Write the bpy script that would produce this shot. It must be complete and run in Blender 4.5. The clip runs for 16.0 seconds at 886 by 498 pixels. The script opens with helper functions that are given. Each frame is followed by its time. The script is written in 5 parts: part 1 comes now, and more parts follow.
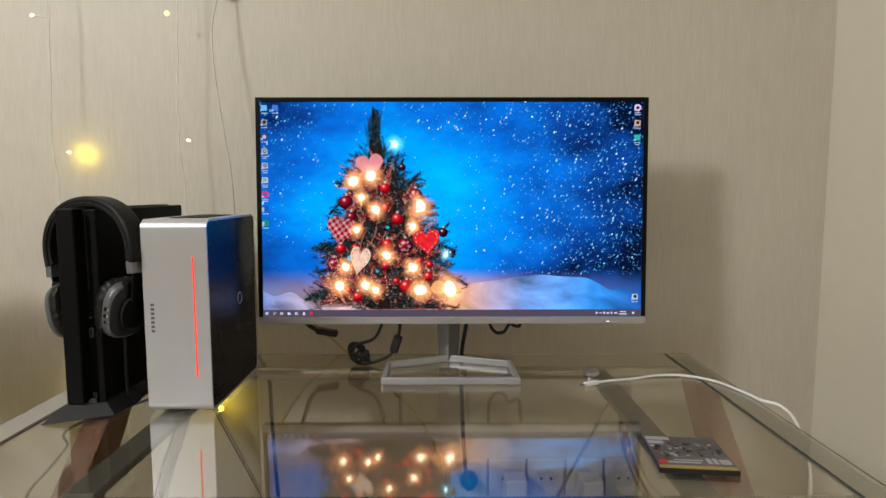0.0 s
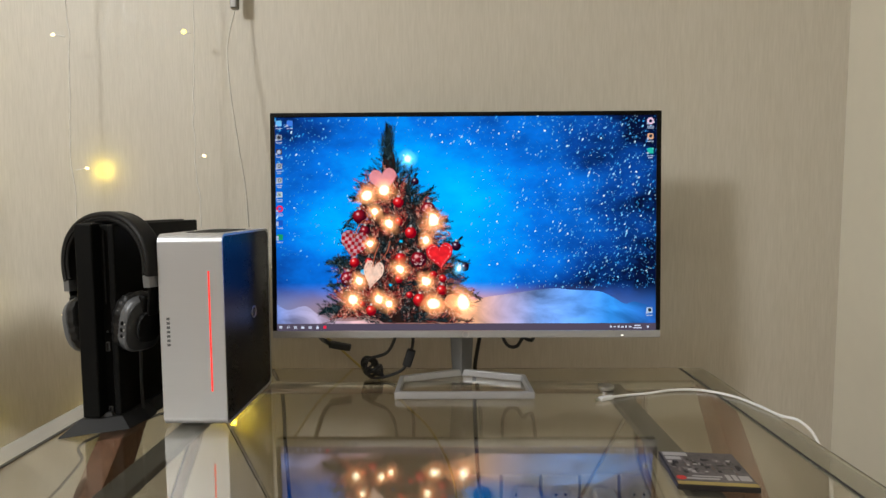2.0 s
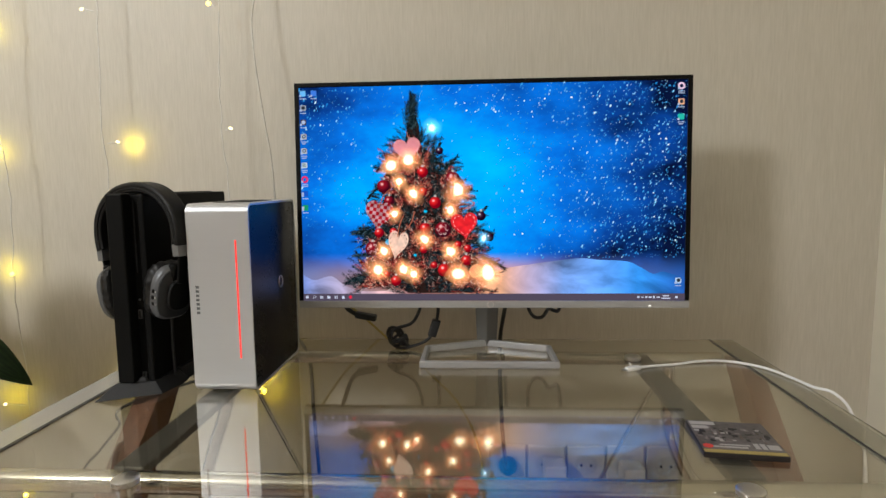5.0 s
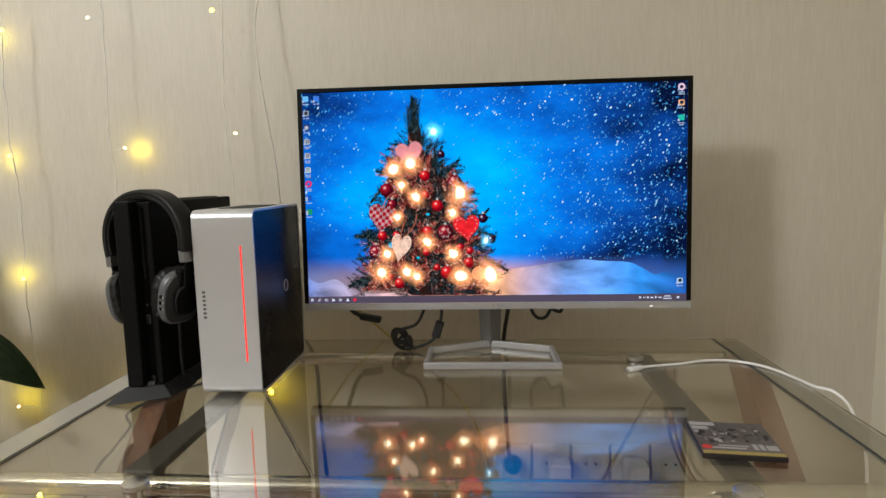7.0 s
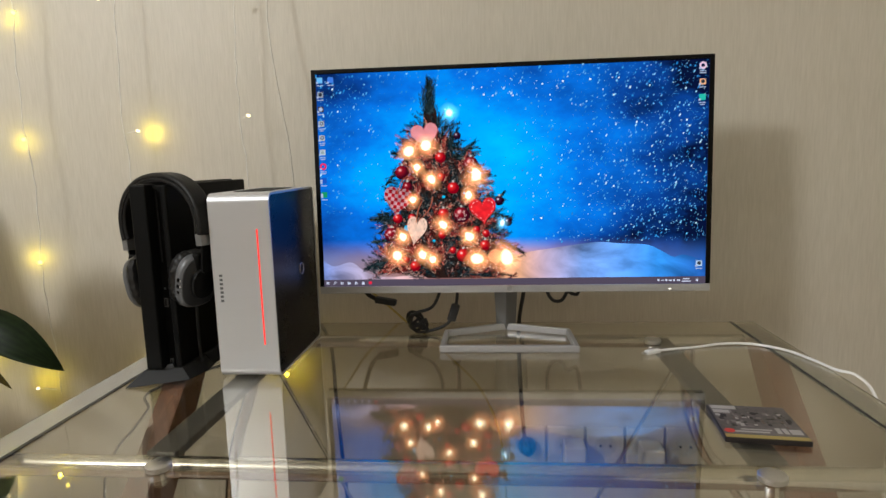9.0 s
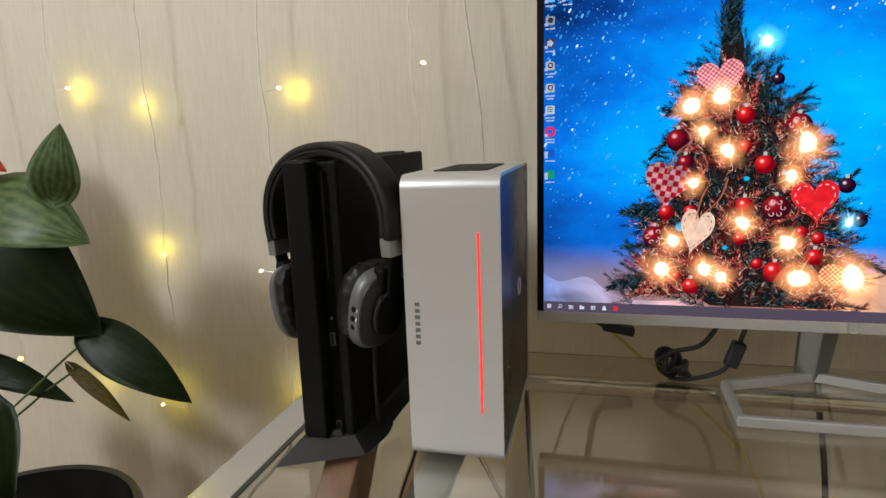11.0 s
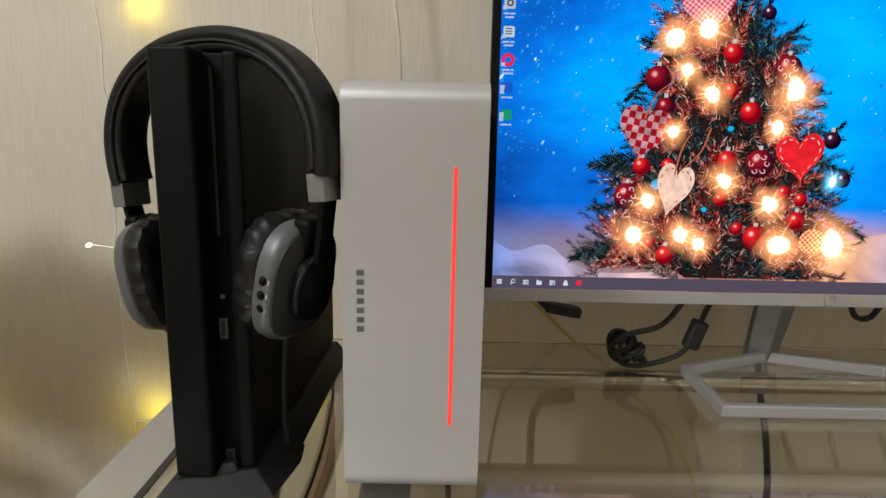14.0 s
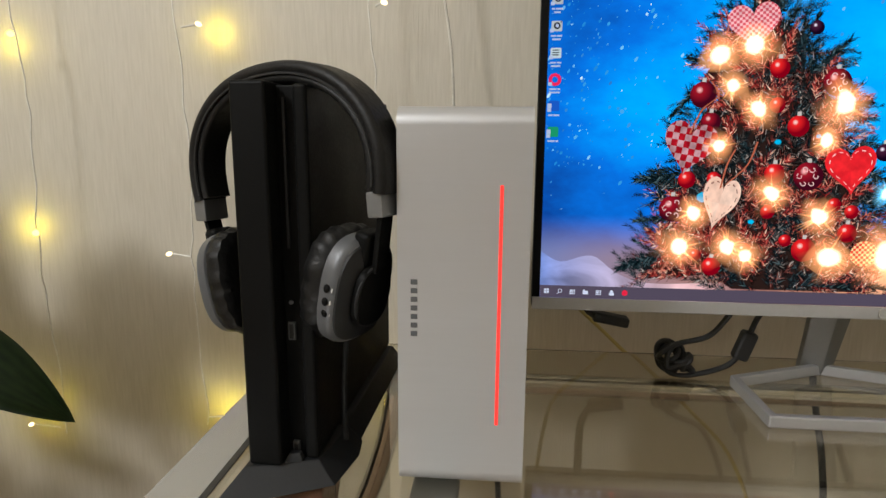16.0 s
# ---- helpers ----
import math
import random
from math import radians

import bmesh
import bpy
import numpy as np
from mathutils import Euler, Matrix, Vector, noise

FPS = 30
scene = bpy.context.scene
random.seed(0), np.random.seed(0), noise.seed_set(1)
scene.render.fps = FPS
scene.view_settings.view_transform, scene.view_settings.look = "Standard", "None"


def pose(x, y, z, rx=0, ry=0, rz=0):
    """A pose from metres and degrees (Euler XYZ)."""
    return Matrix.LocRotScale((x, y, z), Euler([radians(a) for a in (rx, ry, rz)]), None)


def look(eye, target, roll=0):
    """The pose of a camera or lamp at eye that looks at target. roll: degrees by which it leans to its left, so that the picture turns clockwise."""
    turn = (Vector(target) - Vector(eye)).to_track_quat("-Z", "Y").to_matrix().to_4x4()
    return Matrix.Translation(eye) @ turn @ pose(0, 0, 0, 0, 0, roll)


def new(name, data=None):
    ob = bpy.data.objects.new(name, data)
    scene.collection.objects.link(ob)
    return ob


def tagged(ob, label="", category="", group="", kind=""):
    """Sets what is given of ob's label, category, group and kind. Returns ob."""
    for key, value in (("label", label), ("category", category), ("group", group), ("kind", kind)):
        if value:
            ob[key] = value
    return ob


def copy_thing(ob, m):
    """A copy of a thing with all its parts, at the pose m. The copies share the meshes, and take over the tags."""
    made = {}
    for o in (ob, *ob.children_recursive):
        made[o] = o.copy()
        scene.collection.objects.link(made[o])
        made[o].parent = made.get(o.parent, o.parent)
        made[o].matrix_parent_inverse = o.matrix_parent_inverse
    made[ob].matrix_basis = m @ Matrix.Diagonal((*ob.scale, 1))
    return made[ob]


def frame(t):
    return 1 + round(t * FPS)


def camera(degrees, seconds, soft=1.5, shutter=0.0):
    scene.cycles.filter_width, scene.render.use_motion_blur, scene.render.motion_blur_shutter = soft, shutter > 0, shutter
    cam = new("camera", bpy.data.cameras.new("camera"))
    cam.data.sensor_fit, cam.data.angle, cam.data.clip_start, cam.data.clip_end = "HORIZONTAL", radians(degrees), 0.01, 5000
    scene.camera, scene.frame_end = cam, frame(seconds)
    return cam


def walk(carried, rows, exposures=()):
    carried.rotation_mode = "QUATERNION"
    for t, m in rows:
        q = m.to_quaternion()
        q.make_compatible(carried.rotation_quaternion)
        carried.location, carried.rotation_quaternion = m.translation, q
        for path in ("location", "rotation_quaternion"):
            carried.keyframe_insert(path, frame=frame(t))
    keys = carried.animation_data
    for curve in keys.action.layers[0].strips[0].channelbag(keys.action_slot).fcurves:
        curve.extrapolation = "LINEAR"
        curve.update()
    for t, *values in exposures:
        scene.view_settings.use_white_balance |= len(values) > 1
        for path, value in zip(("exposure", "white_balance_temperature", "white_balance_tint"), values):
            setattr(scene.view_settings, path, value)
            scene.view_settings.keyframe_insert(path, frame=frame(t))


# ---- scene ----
cam = camera(73.68, 16.0)
PATH = [
    (0, (0.0068, 0.0023, 1.0449), (0.0154, 1.9928, 0.8499), -0.07),
    (0.5, (-0.0040, -0.0002, 1.0514), (-0.0005, 1.9946, 0.9072), -0.15),
    (1, (0.0010, -0.0009, 1.0472), (-0.0115, 1.9946, 0.9136), -0.19),
    (1.5, (-0.0015, 0.0017, 1.0453), (-0.0112, 1.9969, 0.9073), -0.20),
    (2, (0.0018, 0.0013, 1.0452), (-0.0232, 1.9956, 0.8961), -0.29),
    (2.5, (0.0036, 0.0003, 1.0400), (-0.0588, 1.9938, 0.8914), -0.47),
    (3, (0.0134, -0.0002, 1.0454), (-0.0725, 1.9927, 0.9014), -0.57),
    (3.5, (0.0067, 0.0041, 1.0318), (-0.0884, 1.9957, 0.8747), -0.67),
    (4, (0.0030, 0.0109, 1.0258), (-0.0937, 1.9990, 0.8305), -0.53),
    (6.5, (0.0149, -0.0079, 1.0468), (-0.1372, 1.9727, 0.8145), -1.23),
    (7, (0.0153, -0.0034, 1.0441), (-0.1300, 1.9772, 0.8073), -1.34),
    (7.5, (0.0107, -0.0026, 1.0418), (-0.1307, 1.9765, 0.7908), -1.38),
    (8, (0.0091, -0.0058, 1.0417), (-0.1372, 1.9716, 0.7795), -1.41),
    (8.2, (0.0094, -0.0056, 1.0398), (-0.1442, 1.9707, 0.7735), -1.44),
    (10.3, (-0.1159, 0.1275, 1.0524), (-0.4286, 2.0711, 0.6989), -2.71),
    (10.5, (-0.1633, 0.1919, 1.0401), (-0.5909, 2.1126, 0.6821), -2.76),
    (11, (-0.2196, 0.2918, 1.0407), (-0.7187, 2.1912, 0.6625), -2.07),
    (11.5, (-0.2032, 0.3602, 1.0254), (-0.7163, 2.2557, 0.6463), -1.67),
    (12, (-0.1944, 0.3966, 0.9940), (-0.7004, 2.2943, 0.6166), -1.51),
    (12.5, (-0.1969, 0.3936, 0.9815), (-0.6652, 2.3013, 0.6054), -1.02),
    (13, (-0.2006, 0.3923, 0.9901), (-0.6475, 2.3031, 0.6041), -1.02),
    (13.5, (-0.2579, 0.4241, 0.9920), (-0.5733, 2.3577, 0.5897), -0.37),
    (14, (-0.3224, 0.4218, 0.9818), (-0.3054, 2.3824, 0.5872), 1.25),
    (14.5, (-0.3515, 0.4052, 0.9747), (-0.3338, 2.3668, 0.5851), 1.53),
    (15, (-0.3253, 0.4066, 0.9858), (-0.3708, 2.3700, 0.6081), 1.17),
    (15.5, (-0.3217, 0.3995, 0.9797), (-0.4111, 2.3617, 0.6030), 1.03),
    (16, (-0.3179, 0.3936, 0.9898), (-0.4856, 2.3518, 0.6191), 0.44),
]
walk(cam, [(t, look(eye, target, roll)) for t, eye, target, roll in PATH])

# ---- light ----
world = bpy.data.worlds.new("room_world")
scene.world = world
world.use_nodes = True
world.node_tree.nodes["Background"].inputs[0].default_value = (0.9, 0.85, 0.75, 1)
world.node_tree.nodes["Background"].inputs[1].default_value = 0.02


def lamp(name, kind, m, power, size, colour):
    data = bpy.data.lights.new(name, kind)
    data.energy, data.color = power, colour
    if kind == "POINT":
        data.shadow_soft_size = size
    else:
        data.shape, data.size = "DISK", size
    ob = new(name, data)
    ob.matrix_world = m
    return ob


lamp("ceiling_lamp_light", "POINT", pose(-1.62, -0.75, 2.16), 105, 0.17, (0.97, 0.99, 1.01))


# ---- materials ----
def material(name):
    m = bpy.data.materials.new(name)
    m.use_nodes = True
    n = m.node_tree.nodes
    return m, n, m.node_tree.links, n["Principled BSDF"]


def surface(name, colour, rough=0.5, metal=0.0, spread=0.08, scale=40.0, stretch=(1, 1, 1), bump=0.0, bump_scale=None, coat=0.0, spec=0.5, rough_spread=0.08):
    """A plain surface with two scales of variation in tone, a little in gloss, and fine relief."""
    m, n, l, b = material(name)
    co = n.new("ShaderNodeTexCoord")
    mp = n.new("ShaderNodeMapping")
    mp.inputs["Scale"].default_value = stretch
    l.new(co.outputs["Object"], mp.inputs[0])
    fine, broad = n.new("ShaderNodeTexNoise"), n.new("ShaderNodeTexNoise")
    fine.inputs["Scale"].default_value, fine.inputs["Detail"].default_value = scale * 6, 4
    broad.inputs["Scale"].default_value, broad.inputs["Detail"].default_value = scale * 0.4, 3
    for t in (fine, broad):
        l.new(mp.outputs[0], t.inputs["Vector"])
    mix = n.new("ShaderNodeMath")
    mix.operation = "ADD"
    l.new(fine.outputs[0], mix.inputs[0]), l.new(broad.outputs[0], mix.inputs[1])
    ramp = n.new("ShaderNodeMapRange")
    ramp.inputs[1].default_value, ramp.inputs[2].default_value = 0.6, 1.4
    ramp.inputs[3].default_value, ramp.inputs[4].default_value = 1 - spread, 1 + spread
    l.new(mix.outputs[0], ramp.inputs[0])
    tone = n.new("ShaderNodeVectorMath")
    tone.operation = "SCALE"
    tone.inputs[0].default_value = colour
    l.new(ramp.outputs[0], tone.inputs["Scale"])
    l.new(tone.outputs[0], b.inputs["Base Color"])
    gloss = n.new("ShaderNodeMapRange")
    gloss.inputs[1].default_value, gloss.inputs[2].default_value = 0.6, 1.4
    gloss.inputs[3].default_value, gloss.inputs[4].default_value = max(0.02, rough - rough_spread), min(1, rough + rough_spread)
    l.new(mix.outputs[0], gloss.inputs[0])
    l.new(gloss.outputs[0], b.inputs["Roughness"])
    b.inputs["Metallic"].default_value = metal
    b.inputs["Specular IOR Level"].default_value = spec
    b.inputs["Coat Weight"].default_value = coat
    if bump:
        bp = n.new("ShaderNodeBump")
        bp.inputs["Strength"].default_value, bp.inputs["Distance"].default_value = bump, 0.001
        l.new(fine.outputs[0], bp.inputs["Height"])
        l.new(bp.outputs[0], b.inputs["Normal"])
    return m


def wallpaper():
    """Beige non-woven paper with fine upright threads and a slight silky sheen."""
    m, n, l, b = material("wallpaper")
    co = n.new("ShaderNodeTexCoord")
    nets = []
    for s, sc in (((1, 1, 0.07), 380), ((1, 1, 0.16), 70), ((1, 1, 1), 1.6)):
        mp, t = n.new("ShaderNodeMapping"), n.new("ShaderNodeTexNoise")
        mp.inputs["Scale"].default_value = s
        t.inputs["Scale"].default_value, t.inputs["Detail"].default_value = sc, 4
        l.new(co.outputs["Object"], mp.inputs[0]), l.new(mp.outputs[0], t.inputs["Vector"])
        nets.append(t)
    add = n.new("ShaderNodeMath")
    add.operation = "ADD"
    less = n.new("ShaderNodeMath")
    less.operation = "MULTIPLY"
    less.inputs[1].default_value = 0.45
    l.new(nets[1].outputs[0], less.inputs[0])
    l.new(nets[0].outputs[0], add.inputs[0]), l.new(less.outputs[0], add.inputs[1])
    ramp = n.new("ShaderNodeValToRGB")
    ramp.color_ramp.elements[0].position, ramp.color_ramp.elements[1].position = 0.26, 0.47
    ramp.color_ramp.elements[0].color, ramp.color_ramp.elements[1].color = (0.528, 0.486, 0.393, 1), (0.596, 0.552, 0.459, 1)
    half = n.new("ShaderNodeMath")
    half.operation = "MULTIPLY"
    half.inputs[1].default_value = 0.5
    l.new(add.outputs[0], half.inputs[0]), l.new(half.outputs[0], ramp.inputs[0])
    l.new(ramp.outputs[0], b.inputs["Base Color"])
    gl = n.new("ShaderNodeMapRange")
    gl.inputs[1].default_value, gl.inputs[2].default_value, gl.inputs[3].default_value, gl.inputs[4].default_value = 0.4, 0.6, 0.42, 0.65
    l.new(nets[0].outputs[0], gl.inputs[0]), l.new(gl.outputs[0], b.inputs["Roughness"])
    bp = n.new("ShaderNodeBump")
    bp.inputs["Strength"].default_value, bp.inputs["Distance"].default_value = 0.38, 0.001
    l.new(add.outputs[0], bp.inputs["Height"]), l.new(bp.outputs[0], b.inputs["Normal"])
    return m


def glass(name, tint, rough=0.0, ior=1.5):
    m, n, l, b = material(name)
    b.inputs["Base Color"].default_value = (*tint, 1)
    b.inputs["Transmission Weight"].default_value, b.inputs["Roughness"].default_value, b.inputs["IOR"].default_value = 1.0, rough, ior
    return m


def glow(name, colour, strength=1.0):
    m, n, l, b = material(name)
    n.remove(b)
    e = n.new("ShaderNodeEmission")
    e.inputs[0].default_value, e.inputs[1].default_value = (*colour, 1), strength
    l.new(e.outputs[0], n["Material Output"].inputs[0])
    return m


def lit_islands(name, stops, strength=1.0):
    """Lit picture elements of a screen whose colour differs from piece to piece."""
    m, n, l, b = material(name)
    n.remove(b)
    e, g, r = n.new("ShaderNodeEmission"), n.new("ShaderNodeNewGeometry"), n.new("ShaderNodeValToRGB")
    for i, (p, c) in enumerate(stops):
        el = r.color_ramp.elements[i] if i < 2 else r.color_ramp.elements.new(p)
        el.position, el.color = p, (*c, 1)
    l.new(g.outputs["Random Per Island"], r.inputs[0]), l.new(r.outputs[0], e.inputs[0])
    e.inputs[1].default_value = strength
    l.new(e.outputs[0], n["Material Output"].inputs[0])
    return m


def lit_spot(name, core, rim, strength):
    """A soft round light of a screen picture: bright in the middle, fading to nothing at the rim of its disc."""
    m, n, l, b = material(name)
    n.remove(b)
    uv, d, f, c, e, t, a = (n.new("ShaderNode" + k) for k in ("UVMap", "VectorMath", "Math", "ValToRGB", "Emission", "BsdfTransparent", "AddShader"))
    d.operation = "LENGTH"
    l.new(uv.outputs[0], d.inputs[0])
    c.color_ramp.elements[0].color, c.color_ramp.elements[0].position = (*core, 1), 0.14
    c.color_ramp.elements[1].color, c.color_ramp.elements[1].position = (0, 0, 0, 1), 1.0
    mid = c.color_ramp.elements.new(0.43)
    mid.color = (*rim, 1)
    n.remove(f)
    l.new(d.outputs["Value"], c.inputs[0]), l.new(c.outputs[0], e.inputs[0])
    e.inputs[1].default_value = strength
    l.new(e.outputs[0], a.inputs[0]), l.new(t.outputs[0], a.inputs[1])
    l.new(a.outputs[0], n["Material Output"].inputs[0])
    return m


def sky_picture():
    """The winter night of the desktop picture: blue light in the middle, navy towards the sides, a warm horizon."""
    m, n, l, b = material("lit_winter_sky")
    n.remove(b)
    uv, sep = n.new("ShaderNodeUVMap"), n.new("ShaderNodeSeparateXYZ")
    l.new(uv.outputs[0], sep.inputs[0])

    def op(kind, a, c):
        x = n.new("ShaderNodeMath")
        x.operation = kind
        for i, v in enumerate((a, c)):
            if isinstance(v, (int, float)):
                x.inputs[i].default_value = v
            else:
                l.new(v, x.inputs[i])
        return x.outputs[0]

    u, v = sep.outputs[0], sep.outputs[1]
    cloud, mp = n.new("ShaderNodeTexNoise"), n.new("ShaderNodeMapping")
    mp.inputs["Scale"].default_value = (2.4, 2.2, 1)
    mp.inputs["Rotation"].default_value = (0, 0, -0.35)
    l.new(uv.outputs[0], mp.inputs[0]), l.new(mp.outputs[0], cloud.inputs["Vector"])
    cloud.inputs["Scale"].default_value, cloud.inputs["Detail"].default_value, cloud.inputs["Roughness"].default_value = 1.7, 8, 0.58
    du = op("POWER", op("ABSOLUTE", op("MULTIPLY", op("SUBTRACT", u, 0.385), 1.6), 0), 2)
    dv = op("POWER", op("ABSOLUTE", op("MULTIPLY", op("SUBTRACT", v, 0.55), 1.35), 0), 2)
    away = op("SQRT", op("ADD", du, dv), 0)
    away = op("ADD", away, op("MULTIPLY", op("SUBTRACT", cloud.outputs[0], 0.5), 1.15))
    ramp = n.new("ShaderNodeValToRGB")
    ramp.color_ramp.elements[0].position, ramp.color_ramp.elements[0].color = 0.0, (0.0, 0.50, 1.0, 1)
    ramp.color_ramp.elements[1].position, ramp.color_ramp.elements[1].color = 1.05, (0.002, 0.006, 0.035, 1)
    for p, c in ((0.3, (0.0, 0.33, 0.98)), (0.55, (0.002, 0.155, 0.70)), (0.8, (0.003, 0.055, 0.31))):
        el = ramp.color_ramp.elements.new(p)
        el.position, el.color = p, (*c, 1)
    l.new(away, ramp.inputs[0])
    # warm horizon, strongest beside the tree
    hz = n.new("ShaderNodeMapRange")
    hz.inputs[1].default_value, hz.inputs[2].default_value = 0.23, 0.10
    hz.interpolation_type = "SMOOTHSTEP"
    l.new(v, hz.inputs[0])
    warm = n.new("ShaderNodeValToRGB")
    warm.color_ramp.elements[0].position, warm.color_ramp.elements[0].color = 0.0, (0.16, 0.20, 0.42, 1)
    warm.color_ramp.elements[1].position, warm.color_ramp.elements[1].color = 1.0, (0.02, 0.10, 0.40, 1)
    for p, c in ((0.14, (0.30, 0.20, 0.24)), (0.33, (0.40, 0.16, 0.08)), (0.52, (0.95, 0.36, 0.13)), (0.60, (0.55, 0.30, 0.25)), (0.72, (0.12, 0.16, 0.40))):
        el = warm.color_ramp.elements.new(p)
        el.position, el.color = p, (*c, 1)
    l.new(u, warm.inputs[0])
    mix = n.new("ShaderNodeMix")
    mix.data_type = "RGBA"
    l.new(hz.outputs[0], mix.inputs["Factor"]), l.new(ramp.outputs[0], mix.inputs[6]), l.new(warm.outputs[0], mix.inputs[7])
    e = n.new("ShaderNodeEmission")
    l.new(mix.outputs[2], e.inputs[0])
    e.inputs[1].default_value = 1.12
    l.new(e.outputs[0], n["Material Output"].inputs[0])
    return m


def snow_picture():
    m, n, l, b = material("lit_snow")
    n.remove(b)
    uv, sep, r, e, t, mx = (n.new("ShaderNode" + k) for k in ("UVMap", "SeparateXYZ", "ValToRGB", "Emission", "TexNoise", "VectorMath"))
    l.new(uv.outputs[0], sep.inputs[0]), l.new(sep.outputs[0], r.inputs[0])
    els = r.color_ramp.elements
    els[0].position, els[0].color = 0.0, (0.24, 0.36, 0.85, 1)
    els[1].position, els[1].color = 1.0, (0.02, 0.12, 0.5, 1)
    for p, c in ((0.10, (0.72, 0.64, 0.95)), (0.20, (0.95, 0.62, 0.66)), (0.30, (0.45, 0.20, 0.18)), (0.47, (0.80, 0.36, 0.20)), (0.53, (1.0, 0.52, 0.32)), (0.60, (0.62, 0.50, 0.72)), (0.69, (0.22, 0.42, 0.95)), (0.88, (0.04, 0.33, 0.98))):
        el = els.new(p)
        el.position, el.color = p, (*c, 1)
    t.inputs["Scale"].default_value, t.inputs["Detail"].default_value, t.inputs["Distortion"].default_value = 7, 7, 0.6
    l.new(uv.outputs[0], t.inputs["Vector"])
    k = n.new("ShaderNodeMapRange")
    k.inputs[1].default_value, k.inputs[2].default_value, k.inputs[3].default_value, k.inputs[4].default_value = 0.34, 0.66, 0.34, 1.30
    l.new(t.outputs[0], k.inputs[0])
    mx.operation = "SCALE"
    l.new(r.outputs[0], mx.inputs[0]), l.new(k.outputs[0], mx.inputs["Scale"])
    l.new(mx.outputs[0], e.inputs[0]), l.new(e.outputs[0], n["Material Output"].inputs[0])
    return m


WALL = wallpaper()
PALEWALL = surface("pale_plain_wall", (0.66, 0.62, 0.51), 0.6, spread=0.03, scale=6, bump=0.1)
# for the unseen walls: toned down so that less light bounces into the shadows
DIM = surface("dim_unseen_wall", (0.34, 0.29, 0.21), 0.6, spread=0.06, scale=3)
CEIL = surface("ceiling_paint", (0.8, 0.78, 0.74), 0.8, spread=0.03, scale=8)
FLOOR = surface("laminate_floor", (0.23, 0.15, 0.09), 0.4, spread=0.25, scale=9, stretch=(0.15, 1, 1), bump=0.1)
GLASS = glass("clear_glass", (0.845, 0.815, 0.705), 0.0, 1.92)
BAND = surface("silvered_glass_band", (0.52, 0.52, 0.515), 0.20, 0.8, spread=0.02, rough_spread=0.02, scale=12)
BLACKLINE = surface("black_line", (0.02, 0.02, 0.02), 0.4)
CHROME = surface("chrome", (0.66, 0.66, 0.66), 0.08, 1.0, spread=0.05, rough_spread=0.05, scale=30)
STEEL = surface("brushed_steel", (0.60, 0.59, 0.57), 0.32, 1.0, spread=0.08, scale=60, stretch=(1, 1, 8))
GREYBAR = surface("grey_painted_steel", (0.20, 0.19, 0.17), 0.42, 0.6, spread=0.12)
WOOD = surface("reddish_brown_wood", (0.22, 0.105, 0.062), 0.33, spread=0.3, scale=22, stretch=(1, 1, 0.1), bump=0.15, coat=0.3)
SILVER = surface("silver_plastic", (0.44, 0.44, 0.445), 0.36, 0.55, spread=0.04, scale=50)
ALU = surface("brushed_aluminium", (0.575, 0.58, 0.59), 0.36, 0.6, spread=0.025, scale=70, stretch=(0.04, 1, 1), bump=0.03)
BLACKGLOSS = surface("black_satin_panel", (0.003, 0.004, 0.006), 0.28, spread=0.1, spec=0.16, rough_spread=0.02)
BLACK = surface("matt_black_plastic", (0.0045, 0.0045, 0.0042), 0.5, spread=0.2, scale=60, bump=0.1, spec=0.10)
BLACKSOFT = surface("black_leatherette", (0.010, 0.0095, 0.009), 0.45, spread=0.25, scale=60, bump=0.4, spec=0.22)
CHARCOAL = surface("charcoal_plastic", (0.0115, 0.0122, 0.0135), 0.55, spread=0.15, scale=60, bump=0.1)
GUNMETAL = surface("grey_satin_plastic", (0.12, 0.124, 0.13), 0.40, 0.3, spread=0.06)
SLEEVE = surface("grey_metal", (0.24, 0.245, 0.25), 0.35, 0.6, spread=0.06)
RUBBER = surface("black_rubber", (0.010, 0.010, 0.010), 0.5)
WHITEPL = surface("white_plastic", (0.78, 0.77, 0.74), 0.4, spread=0.04)
WIRE = surface("clear_wire", (0.74, 0.72, 0.66), 0.18, 0.0, spread=0.2, scale=90)
YELLOWCABLE = surface("yellow_cable", (0.45, 0.36, 0.12), 0.5)
POTMAT = surface("black_pot", (0.010, 0.009, 0.008), 0.35, spread=0.2)
SOIL = surface("soil", (0.035, 0.022, 0.014), 0.95, spread=0.5, scale=30, bump=0.9)
RED_LED = glow("red_led", (1.0, 0.045, 0.035), 1.6)
BULB = glow("warm_led_bulb", (1.0, 0.80, 0.16), 4.0)
BULBCOOL = glow("warm_white_led_bulb", (1.0, 0.84, 0.50), 2.6)


# ---- building blocks ----
def thing(name, label, category, at=(0, 0, 0), group="", kind="", turn=0):
    ob = new(name)
    ob.empty_display_size = 0.03
    ob.matrix_world = pose(*at, 0, 0, turn)
    return tagged(ob, label, category, group, kind)


def part(name, bm, mat, parent=None, label="", smooth=40, weigh=True):
    bmesh.ops.recalc_face_normals(bm, faces=bm.faces)
    me = bpy.data.meshes.new(name)
    bm.to_mesh(me)
    bm.free()
    me.materials.append(mat)
    if smooth:
        me.shade_smooth()
        me.set_sharp_from_angle(angle=radians(smooth))
    ob = new(name, me)
    if smooth and weigh:
        ob.modifiers.new("even_normals", "WEIGHTED_NORMAL").keep_sharp = True
    if parent:
        ob.parent = parent
    return tagged(ob, label)


